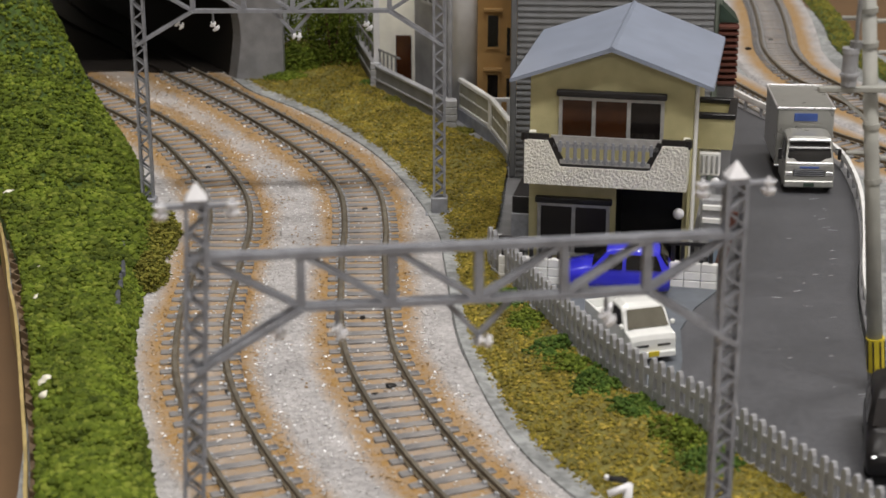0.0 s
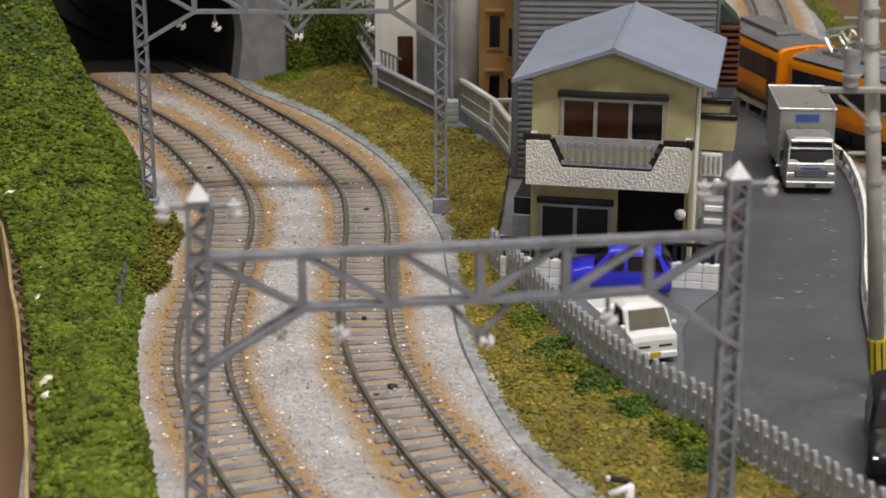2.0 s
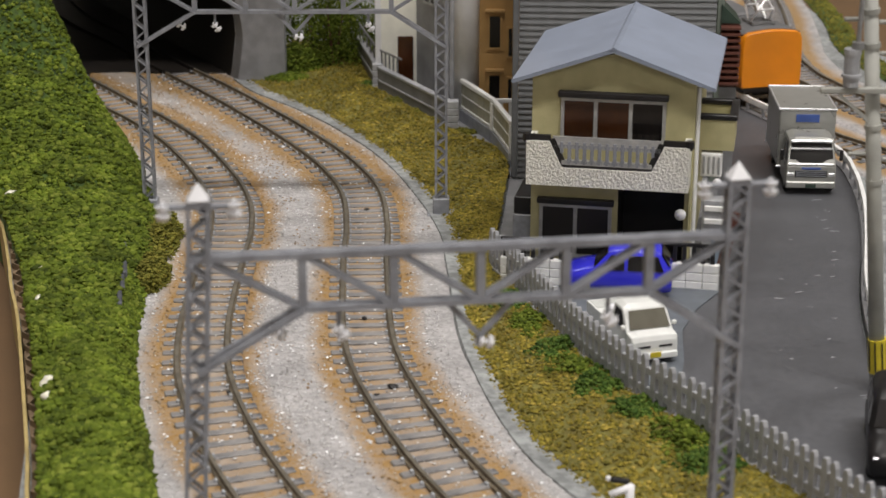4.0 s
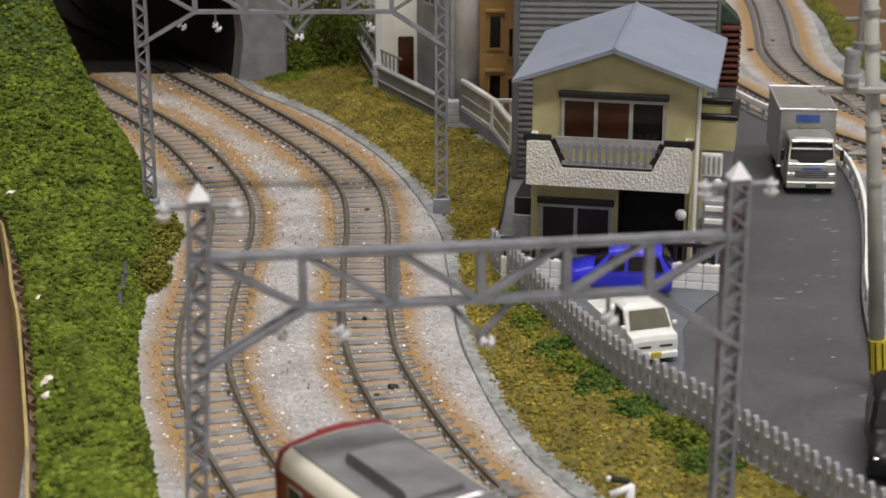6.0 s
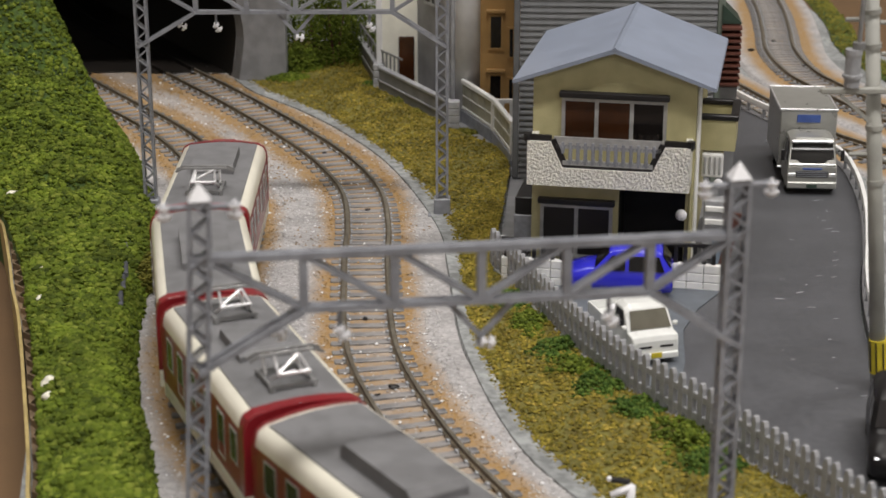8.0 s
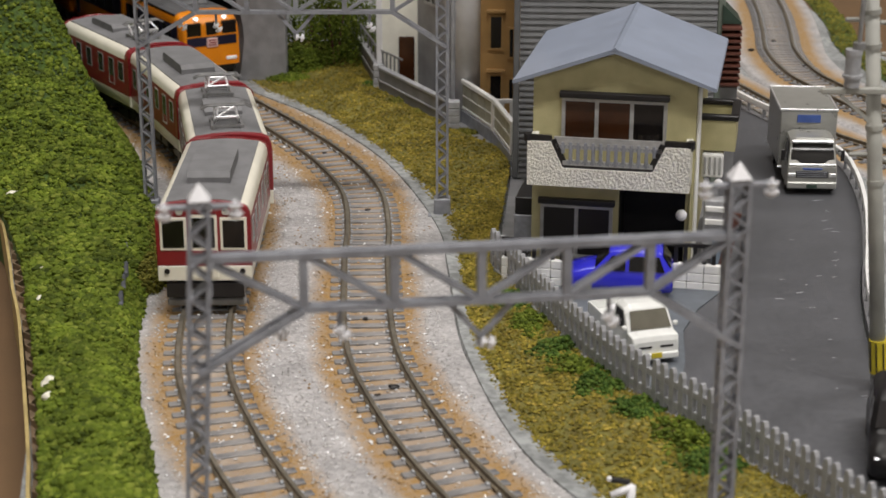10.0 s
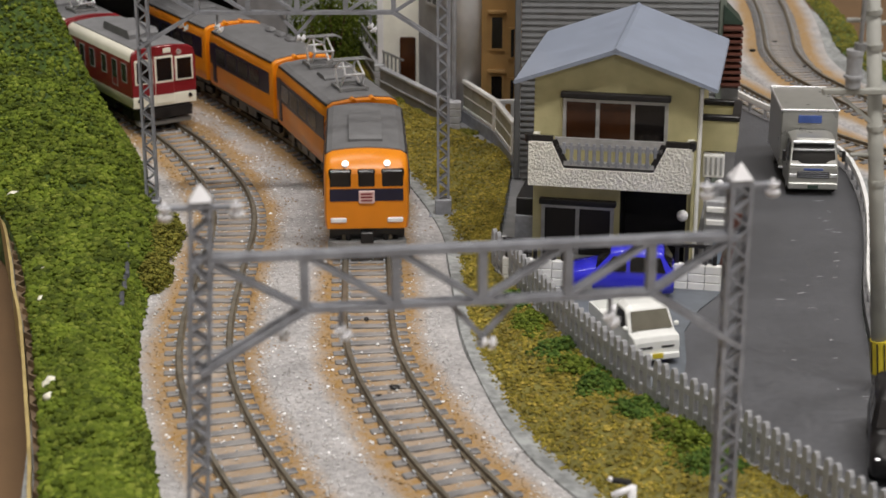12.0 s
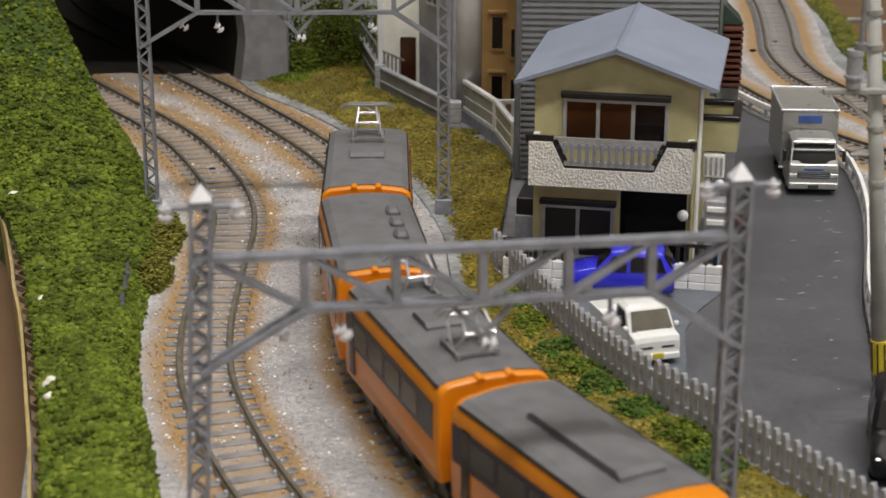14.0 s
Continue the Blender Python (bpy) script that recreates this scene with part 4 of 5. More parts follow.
# ---- the cream house ----
def window_unit(parent, x0, x1, z0, z1, y, panes, lintel=True, pane_mats=None):
    """Aluminium frame, mullions and one pane for each light, set on a wall at y (its outside looks to -y)."""
    bm = bmesh.new()
    ring(bm, x0, x1, z0, z1, y + .1, .75, .75)
    n = panes
    for i in range(1, n):
        x = x0 + (x1 - x0) * i / n
        box(bm, x - .4, x + .4, y - .55, y + .1, z0 + .6, z1 - .6)
    w = part("window", bm, M_FRAME, parent, "grey aluminium sliding window")
    for i in range(n):
        a, b = x0 + (x1 - x0) * i / n, x0 + (x1 - x0) * (i + 1) / n
        bm = bmesh.new(); box(bm, a + .45, b - .45, y - .25 - .12 * (i % 2), y + .15, z0 + .65, z1 - .65)
        part("pane", bm, (pane_mats or [M_GLASSDARK] * n)[i], w)
    if lintel:
        bm = bmesh.new(); box(bm, x0 - .5, x1 + .5, y - 1.6, y + .1, z1 + .1, z1 + 1.5, .3, seg=2)
        part("awning", bm, M_BLACK, w, "black awning bar")
    return w


def house():
    h = thing("house", "two-storey cream house with pale blue-grey gable roof and stucco balcony", "house", (36.3, 369.0, -0.3), -11.2)
    W, D, E, R = 17.6, 46.0, 41.6, 47.5
    # front wall with the dark garage recess, then sides, back and floor
    bm = bmesh.new()
    prism(bm, [(-W, 0), (1.6, 0), (1.6, 17.2), (W - .6, 17.2), (W - .6, 0), (W, 0), (W, E), (0, R), (-W, E)], 0, 1.6)
    box(bm, -W, -W + 1.6, 1.6, D, 0, E - .2); box(bm, W - 1.6, W, 1.6, D, 0, E - .2)
    prism(bm, [(-W, 0), (W, 0), (W, E), (0, R), (-W, E)], D, D + 1.6)
    part("wall", bm, M_CREAM, h)
    bm = bmesh.new()
    box(bm, 1.0, W - 1.7, 14, 15, 0, 18); box(bm, .6, 1.6, 1.7, 14, 0, 18); box(bm, 1.6, W - 1.7, 1.7, 14, 17.3, 18.2); box(bm, W - 1.7, W - 1.61, 1.7, 14, 0, 17.2)
    part("garage_recess", bm, M_BLACK, h, "black-lined garage opening")
    for s in (-1, 1):
        # gently sloped roof slabs with a rounded eave
        bm = bmesh.new()
        sl = [(0, R + .75), (s * 21.6, E - .85), (s * 21.9, E - .55), (s * 21.7, E - .05), (0, R + 1.75)]
        prism(bm, sl, -3.2, D + 2.2)
        part("roof", bm, M_ROOF, h)
    bm = bmesh.new(); prism(bm, [(-.9, R + 1.35), (0, R + 2.05), (.9, R + 1.35)], -3.3, D + 2.3)
    part("ridge_cap", bm, M_ROOF, h)
    window_unit(h, -11.3, 11.4, 27.6, 37.6, -.02, 3, True, [M_GLASSBROWN, M_GLASSBROWN, M_GLASSDARK])
    window_unit(h, -15.6, .4, 1.2, 13.4, -.02, 2, True, [M_DULLGLASS, M_DULLGLASS])
    # balcony: stucco parapet with a trapezoid gap that holds a slotted railing
    bm = bmesh.new()
    b0, b1, y0, y1 = -17.6, 17.2, -8.2, -6.4
    out = [(b0, 19.8), (b1, 19.8), (b1, 29.6), (11.8, 29.6), (9.2, 23.9), (-9.9, 23.9), (-12.6, 29.6), (b0, 29.6)]
    prism(bm, out, y0, y1)
    for x0 in (b0, b1 - 1.4):
        box(bm, x0, x0 + 1.4, y1, 0, 19.8, 29.6)
    box(bm, b0, b1, y1, 0, 19.8, 21.2)
    bmesh.ops.subdivide_edges(bm, edges=[e for e in bm.edges if e.calc_length() > 3], cuts=3, use_grid_fill=True)
    bal = part("balcony", bm, M_STUCCO, h, "rough white stucco balcony")
    bm = bmesh.new()
    ym = (y0 + y1) / 2
    pts = [(b0 - .5, 29.9), (-12.4, 29.9), (-9.7, 24.1), (9.0, 24.1), (11.6, 29.9), (b1 + .5, 29.9)]
    for a, b in zip(pts, pts[1:]):
        bar(bm, (a[0], ym, a[1]), (b[0], ym, b[1]), .8, 1.9)
    for x in (b0, b1):
        rod(bm, (x, ym, 29.4), (x, ym, 31), .9, 10)
    part("cap_rail", bm, M_BLACK, bal, "black cap rail")
    bm = bmesh.new()
    bar(bm, (-12.0, ym, 29.9), (11.3, ym, 29.9), .6, 1.5)
    part("top_rail", bm, M_FRAME, bal, "grey metal top rail")
    bm = bmesh.new()
    bar(bm, (-10, ym, 25.0), (9.3, ym, 25.0), .9, 1.0)
    bar(bm, (-11.6, ym, 28.6), (11, ym, 28.6), .8, 1.0)
    part("lower_rail", bm, M_FRAME, bal)
    for i in range(13):
        x = -10.0 + i * 1.62
        low = 24.6 if abs(x + .3) < 9.4 else 27.0
        bm = bmesh.new()
        box(bm, x - .36, x + .36, ym - .5, ym + .5, low, 29.6, .12)
        for sx in (-1, 1):
            prism(bm, [(x + sx * .34, 28.9), (x + sx * .8, 28.9), (x + sx * .34, 28.1)], ym - .45, ym + .45)
            if low < 25:
                prism(bm, [(x + sx * .34, 24.9), (x + sx * .8, 24.9), (x + sx * .34, 25.9)], ym - .45, ym + .45)
        part("baluster", bm, M_STEEL, bal, "grey slotted panel bar")
    bm = bmesh.new(); ball(bm, (15.4, -.9, 12.6), 1.3)
    part("globe_lamp", bm, M_CAPWHITE, h, "white globe lamp", True)
    # right side: downpipe, small balcony box, slatted unit
    for y in (1.2, 5.0):
        bm = bmesh.new(); rod(bm, (W + .5, y, 1), (W + .5, y, E - 1), .38, 8)
        part("downpipe", bm, M_WHITE, h, "pale downpipe")
    bm = bmesh.new()
    box(bm, W, W + 8.2, 11, 12.2, 24.2, 31.0); box(bm, W, W + 8.2, 25, 26.2, 24.2, 31.0); box(bm, W + 7.2, W + 8.2, 12.2, 25, 24.2, 31.0); box(bm, W, W + 7.2, 12.2, 25, 24.2, 25.0)
    sb = part("side_balcony", bm, M_CREAM, h)
    bm = bmesh.new()
    box(bm, W, W + 8.7, 10.7, 12.5, 31.1, 32.3, .2); box(bm, W, W + 8.7, 24.7, 26.5, 31.1, 32.3, .2); box(bm, W + 6.9, W + 8.7, 12.5, 24.7, 31.1, 32.3)
    part("balcony_cap", bm, M_BLACK, sb, "black cap rail")
    unit = None
    bm = bmesh.new(); box(bm, W + 1.1, W + 5.8, 10.0, 13.6, 18.3, 23.6, .25)
    unit = part("wall_cabinet", bm, M_WHITE, h, "white slatted outdoor unit")
    for i in range(4):
        bm = bmesh.new(); box(bm, W + 1.6 + i * 1.1, W + 2.1 + i * 1.1, 9.75, 10.1, 19, 23, .05)
        part("slat", bm, M_FRAME, unit)
    bm = bmesh.new(); ball(bm, (W + 5.0, 9.2, 17.2), 1.1)
    part("globe_lamp", bm, M_CAPWHITE, h, "white globe lamp", True)
    bm = bmesh.new(); box(bm, -W - 4.4, -W, 4, 18, 9, 13, .2)
    part("side_shed", bm, M_BLACK, h)
    bm = bmesh.new(); box(bm, -W - 4.6, -W - .02, 3.8, 18, 0, 8.9, .2)
    part("side_store", bm, M_STEEL, h)


house()


def air_unit():
    a = thing("outdoor_unit", "pale grey outdoor unit and pipes beside the house wall", "outdoor unit", (59.5, 371, -.2), -11.5)
    bm = bmesh.new(); box(bm, -2.6, 3.4, 0, 4, 0.2, 14, .3); part("case", bm, M_FENCE, a)
    for z in (3, 6, 9, 12):
        bm = bmesh.new(); box(bm, -2.2, 3.0, -.5, .1, z - .6, z + .7, .2); part("grille", bm, M_WHITE, a)
    bm = bmesh.new(); box(bm, -.2, 2.6, -2.6, -.6, 0, 6.8, .2); part("box", bm, M_BLUEGREY, a, "small blue-grey box")
    bm = bmesh.new(); bar(bm, (2.4, -2.4, 0), (4.8, -2.0, 12), .9, 2.2); part("board", bm, M_REDBROWN, a, "red-brown leaning board")


M_BLUEGREY = mat("blue_grey_plastic", (0.22, 0.28, 0.36), 0.5, vary=0.1)
M_GREENTRIM = mat("grey_green_trim", (0.20, 0.235, 0.20), 0.5, vary=0.1)
air_unit()


# ---- buildings behind ----
def clapboard():
    c = thing("clapboard_building", "grey clapboard building with a pale green corner post", "house", (43.0, 434, -0.3), -4)
    bm = bmesh.new(); box(bm, -24.4, 24.4, .8, 40, 0, 78)
    part("wall", bm, M_CLAP, c)
    bm = bmesh.new()
    prism(bm, [(.75, 0), (-.75, 0), (-.75, .3), (-.3, 1.5), (.75, 1.5)], -24.4, 24.4, "x")
    first = part("board", bm, M_CLAP, c)
    for i in range(50):
        ob = first if i == 0 else new("board", first.data)
        ob.parent = c
        ob.matrix_local = pose(0, 0, i * 1.54 * MM)
    bm = bmesh.new(); box(bm, 24.5, 26.2, -1.0, 1.4, 0, 78, .2)
    part("corner_post", bm, M_GREENTRIM, c, "pale grey-green corner post")
    bm = bmesh.new(); box(bm, -26, -24.5, -.9, 1.4, 0, 78, .2)
    part("corner_post", bm, M_CLAP, c)
    lv = thing("slatted_stair_screen", "red-brown slatted screen beside the clapboard building", "screen", (70.9, 430, -.3), -4)
    bm = bmesh.new(); box(bm, -2.2, 2.0, .8, 14, 25, 41.2); part("panel", bm, M_REDBROWN, lv)
    bm = bmesh.new(); box(bm, -2.2, 2.0, 1.0, 14, 0, 24.9); part("base", bm, M_GREYWALL, lv)
    for i in range(14, 24):
        bm = bmesh.new(); prism(bm, [(.8, 0), (-1.0, .2), (-1.0, .75), (.8, 1.15)], -2.6, 2.3, "x")
        s = part("slat", bm, M_REDBROWN, lv); s.location = (0, 0, (4 + i * 1.55) * MM)
    bm = bmesh.new(); prism(bm, [(-2.6, 41.2), (2.4, 41.2), (-2.6, 46)], .4, 14); part("roof", bm, M_GREENDARK, lv, "dark green sloped top")


M_GREENDARK = mat("dark_green_sheet", (0.03, 0.055, 0.04), 0.5, vary=0.2)
clapboard()


def tan_building():
    b = thing("tan_building", "tan brown house with dark narrow windows", "house", (34.0, 489, -0.3), -2)
    bm = bmesh.new(); box(bm, -24.3, 24, 0, 44, 0, 78); part("wall", bm, M_TAN, b)
    for x0, x1, z0, z1, hood in ((-21.4, -18.4, 22.0, 31.0, True), (-21.4, -18.4, 7.0, 14.0, True), (-16.0, -15.0, 19.5, 27.5, False), (-16.0, -15.0, 6, 13, False)):
        bm = bmesh.new(); ring(bm, x0 - .6, x1 + .6, z0 - .6, z1 + .6, .1, .6, .7)
        w = part("window", bm, M_TAN, b)
        bm = bmesh.new(); box(bm, x0, x1, -.3, .1, z0, z1); part("pane", bm, M_GLASSDARK, w)
        if hood:
            bm = bmesh.new(); box(bm, x0 - 1.2, x1 + 1.2, -1.4, .1, z1 + 1.0, z1 + 2.0, .2); part("hood", bm, M_TAN, w)
    bm = bmesh.new(); box(bm, -13.2, -11.4, -1.2, .1, 0, 78, .2); part("pilaster", bm, M_TAN, b)


tan_building()


def grey_house():
    b = thing("grey_house", "grey and cream house with a rounded stair tower", "house", (-14.5, 541, -0.3), -63)
    # local x runs along the walled side towards the camera
    bm = bmesh.new(); box(bm, 0, 48, 0, 40, 0, 78); part("wall", bm, M_GREYHOUSE, b)
    square = b.matrix_world.inverted()
    bm = bmesh.new(); box(bm, -20.4, -8.6, 529, 546, 0, 78, .2); bay = part("bay", bm, M_BONE, b, "cream-white bay"); bay.matrix_local = square
    bm = bmesh.new(); box(bm, -21.2, -19.4, 528.2, 530.4, 0, 78, .2); edge = part("corner_post", bm, M_TOWER, b); edge.matrix_local = square
    bm = bmesh.new(); box(bm, -14.4, -9.6, 528.4, 529.1, 2, 16.5, .3); door = part("door", bm, M_GLASSBROWN, b, "dark brown door"); door.matrix_local = square
    window_unit(b, 19, 27, 28, 40, -.1, 2, False)
    window_unit(b, 32, 39, 30, 42, -.1, 2, False)
    tw = thing("stair_tower", "light grey rounded tower at the corner of the grey house", "tower", (6.6, 497, -0.3))
    bm = bmesh.new(); rod(bm, (0, 0, 0), (0, 0, 78), 4.6, 32); part("shell", bm, M_TOWER, tw, "", True)
    for x in (-4.6, -6.2):
        bm = bmesh.new(); rod(bm, (x, -2.0, 0), (x, -2.0, 78), .75, 10); part("downpipe", bm, M_FENCE, tw)


M_GREYHOUSE = mat("mid_grey_plaster", (0.31, 0.31, 0.315), 0.7, vary=0.12, scale=150, bump=0.15)
M_BONE = mat("bone_plaster", (0.82, 0.81, 0.73), 0.7, vary=0.08, scale=150, bump=0.15)
M_TOWER = mat("light_grey_plaster", (0.74, 0.74, 0.76), 0.65, vary=0.08, scale=150, bump=0.15)
grey_house()


def block_wall(points, height, name, label, cap=True):
    w = thing(name, label, "wall")
    for a, b in zip(points, points[1:]):
        a, b = Vector((*a, 0)), Vector((*b, 0))
        L = (b - a).length
        ang = math.degrees(math.atan2(b.y - a.y, b.x - a.x))
        bm = bmesh.new(); box(bm, 0, L, -.7, .7, -2, height, .12)
        o = part("panel", bm, M_GREYWALL, w); o.matrix_local = pose(a.x * MM, a.y * MM, 0, 0, 0, ang)
        bm = bmesh.new(); box(bm, 0, L, -1.0, 1.0, height + .02, height + .8, .12); box(bm, 0, L, -1.0, 1.0, height * .45, height * .45 + .6, .1)
        c = part("coping", bm, M_FENCE, w); c.matrix_local = pose(a.x * MM, a.y * MM, 0, 0, 0, ang)
    for p in points:
        bm = bmesh.new()
        for k in range(5):
            box(bm, p[0] - 1.7, p[0] + 1.7, p[1] - 1.7, p[1] + 1.7, -2 + k * (height + 3.4) / 5, -2.1 + (k + 1) * (height + 3.4) / 5, .2)
        part("pillar", bm, M_FENCE, w, "pale grey block pillar")
    return w


block_wall([(-30, 580), (-20.5, 528), (2.2, 482)], 7.0, "garden_wall", "grey concrete garden wall with pale block pillars")


def railing_on_wall():
    r = thing("garden_railing", "dark metal railing on the garden wall corner", "railing")
    for a, b in (((-29, 574), (-20.5, 530)), ((-20.5, 530), (-13, 516))):
        bm = bmesh.new(); bar(bm, (*a, 12.2), (*b, 12.2), .5, .5); part("top_rail", bm, M_SKIRT, r)
        n = 6
        for i in range(n):
            x, y = a[0] + (b[0] - a[0]) * i / n, a[1] + (b[1] - a[1]) * i / n
            bm = bmesh.new(); rod(bm, (x, y, 7.6), (x, y, 12.2), .3, 6); part("baluster", bm, M_SKIRT, r)


railing_on_wall()


def panel_fence():
    f = thing("panel_fence", "white-framed fence with cream panels along the verge", "fence")
    segs = [((3.6, 497), (13.4, 470)), ((13.4, 470), (17.6, 446))]
    for a, b in segs:
        L = math.dist(a, b); ang = math.degrees(math.atan2(b[1] - a[1], b[0] - a[0]))
        m = pose(a[0] * MM, a[1] * MM, 0, 0, 0, ang)
        bm = bmesh.new(); box(bm, 0, L, -.7, .7, 10.6, 11.9, .2); box(bm, 0, L, -.5, .5, 3.2, 4.0, .1); box(bm, 0, L, -.42, .42, 7.0, 7.4); box(bm, L - 1.2, L, -.7, .7, 1, 10.6, .1); box(bm, 0, 1.0, -.7, .7, 1, 10.6, .1)
        fr = part("frame", bm, M_WHITE, f); fr.matrix_local = m
        n = 5
        for i in range(n):
            bm = bmesh.new(); box(bm, 1.1 + (L - 2.4) * i / n, .9 + (L - 2.4) * (i + 1) / n, -.3, .3, 4.0, 10.6, .1)
            p = part("panel", bm, M_PANEL, f, "cream panel"); p.matrix_local = m
        bm = bmesh.new(); box(bm, 0, L, -.8, .8, -2, 3.0, .15); p = part("plinth", bm, M_STEEL, f); p.matrix_local = m
    bm = bmesh.new(); box(bm, 13.4, 22, 469.6, 470.6, 10.6, 11.8, .2)
    part("cross_rail", bm, M_WHITE, f)
    for x in (15.5, 18, 20.5):
        bm = bmesh.new(); box(bm, x - .5, x + .5, 469.7, 470.5, 1, 10.6, .1); part("post", bm, M_WHITE, f)


M_PANEL = mat("cream_grey_panel", (0.40, 0.39, 0.31), 0.6, vary=0.08, scale=200)
panel_fence()


def low_wall(a, b, rails=True):
    w = thing("low_block_wall", "white low block wall with dark posts in front of the house", "wall")
    L = math.dist(a, b); ang = math.degrees(math.atan2(b[1] - a[1], b[0] - a[0]))
    m = pose(a[0] * MM, a[1] * MM, 0, 0, 0, ang)
    k = max(1, round(L / 4))
    for r in range(3):
        for i in range(k):
            bm = bmesh.new(); box(bm, L * i / k + .06, L * (i + 1) / k - .06, -.8, .8, -.2 + r * 1.95, 1.65 + r * 1.95, .14)
            p = part("block", bm, M_WHITE, w); p.matrix_local = m
    for i in range(int(L / 2.0)):
        bm = bmesh.new(); box(bm, .6 + i * 2.0, 1.5 + i * 2.0, -.25, .25, 5.6, 10, .08)
        p = part("post", bm, M_BLACK, w, "dark post"); p.matrix_local = m
    bm = bmesh.new(); box(bm, 0, L, -.2, .2, 9.2, 10.0); p = part("rail", bm, M_BLACK, w); p.matrix_local = m


low_wall((12.0, 357.5), (26.0, 354.5))
low_wall((47.8, 353.6), (58.2, 351.4))


# ---- vehicles: they look to -y, origin on the road ----
def wheels(v, pts, r, w):
    for x, y in pts:
        bm = bmesh.new(); rod(bm, (x - w / 2, y, r), (x + w / 2, y, r), r, 20)
        t = part("wheel", bm, M_TYRE, v)
        bm = bmesh.new(); s = 1 if x > 0 else -1; rod(bm, (x + s * w / 2 - s * .2, y, r), (x + s * w / 2 + s * .12, y, r), r * .55, 14)
        part("hub", bm, M_SKIRT, t)


def shell(bm, rows, mirror=True):
    """A body lofted through cross outlines: each row is y and a list of (half width, z) from the sill to the top."""
    rings = []
    for y, half in rows:
        pts = [(x, z) for x, z in half] + [(-x, z) for x, z in half[::-1]]
        rings.append([bm.verts.new((x, y, z)) for x, z in pts])
    n = len(rings[0])
    for a, b in zip(rings, rings[1:]):
        for i in range(n):
            bm.faces.new((a[i], a[(i + 1) % n], b[(i + 1) % n], b[i]))
    bm.faces.new(rings[0]); bm.faces.new(rings[-1][::-1])
    return bm


def quad_panel(bm, pts, thick, n):
    """A thin pane through four corners, thickened along n."""
    n = Vector(n).normalized() * thick
    a = [bm.verts.new(Vector(p)) for p in pts]
    b = [bm.verts.new(Vector(p) + n) for p in pts]
    bm.faces.new(a); bm.faces.new(b[::-1])
    for i in range(4):
        bm.faces.new((a[i], b[i], b[(i + 1) % 4], a[(i + 1) % 4]))
    return bm


def box_truck():
    t = thing("box_truck", "silver box truck with a dark windscreen standing on the road", "truck", (90.9, 420.0, -0.1), -3.5)
    bm = bmesh.new()
    shell(bm, [(0.0, [(5.9, 2.2), (6.0, 5.0), (5.8, 6.9), (4, 7.2)]), (.35, [(6.1, 2.0), (6.25, 5.2), (6.05, 7.6), (4, 7.9)]), (2.3, [(6.2, 2.0), (6.25, 5.4), (5.5, 12.7), (4, 13.3)]),
               (3.2, [(6.2, 2.2), (6.25, 5.4), (5.5, 13.4), (4, 14.0)]), (10.4, [(6.2, 2.4), (6.25, 5.4), (5.5, 13.5), (4, 14.1)])])
    bmesh.ops.bevel(bm, geom=bm.edges[:], offset=.16, segments=1, affect="EDGES")
    cab = part("cab", bm, M_SILVER, t)
    bm = bmesh.new(); rows = []
    for y, z, w in ((.34, 8.05, 5.45), (.75, 9.7, 5.3), (1.28, 11.4, 5.1), (1.98, 12.8, 4.85)):
        rows.append([bm.verts.new((w * u, y + .25 * u * u, z)) for u in (-1, -.5, 0, .5, 1)])
    for a, b in zip(rows, rows[1:]):
        for i in range(4):
            bm.faces.new((a[i], a[i + 1], b[i + 1], b[i]))
    part("windscreen", bm, M_TRUCKGLASS, cab, "dark reflecting windscreen", True)
    bm = bmesh.new(); box(bm, -5.7, 5.7, -.1, .4, 7.5, 8.0, .15); box(bm, -5.2, 5.2, 1.7, 2.5, 12.8, 13.5, .2)
    part("screen_trim", bm, M_CHROME, cab)
    for s in (-1, 1):
        bm = bmesh.new(); quad_panel(bm, [(s * 6.0, 2.2, 8.2), (s * 6.0, 8.6, 8.2), (s * 5.6, 8.0, 12.6), (s * 5.6, 3.2, 12.6)], .12, (s, 0, .1)); part("side_window", bm, M_GLASSDARK, cab)
        bm = bmesh.new(); rod(bm, (s * 6.2, 1.5, 11), (s * 7.3, 1.0, 11.2), .15); box(bm, s * 7.3 - .45, s * 7.3 + .45, .6, 1.1, 8.6, 11.4, .15); part("mirror", bm, M_BLACK, cab)
        bm = bmesh.new(); box(bm, s * 5.0 - .9, s * 5.0 + .9, -.2, .3, 4.7, 5.6, .12); part("headlight", bm, M_CHROME, cab, "clear headlight")
        bm = bmesh.new(); box(bm, s * 2.7 - .9, s * 2.7 + .9, -.55, -.2, 2.3, 2.8, .08); part("fog_light", bm, M_CAPWHITE, cab)
    bm = bmesh.new(); box(bm, -3.9, 3.9, -.15, .2, 4.4, 6.2, .1)
    gr = part("grille", bm, M_BLACK, cab)
    for z in (4.7, 5.2, 5.7):
        bm = bmesh.new(); box(bm, -3.7, 3.7, -.25, -.1, z, z + .2); part("grille_bar", bm, M_STEEL, gr)
    bm = bmesh.new(); box(bm, -2.4, 2.4, -.12, .3, 6.4, 7.0, .1); part("badge_plate", bm, M_BLUEPANEL, cab)
    bm = bmesh.new(); box(bm, -6.1, 6.1, -.6, .6, 1.7, 3.4, .25)
    bp = part("bumper", bm, M_SILVER, t)
    bm = bmesh.new(); box(bm, -1.3, 1.3, -.72, -.5, 1.9, 2.9, .05); part("number_plate", bm, M_GREENDARK, bp, "dark green plate without writing")
    bm = bmesh.new(); box(bm, -7.1, 7.1, 11.4, 36, 3.9, 18.9, .3)
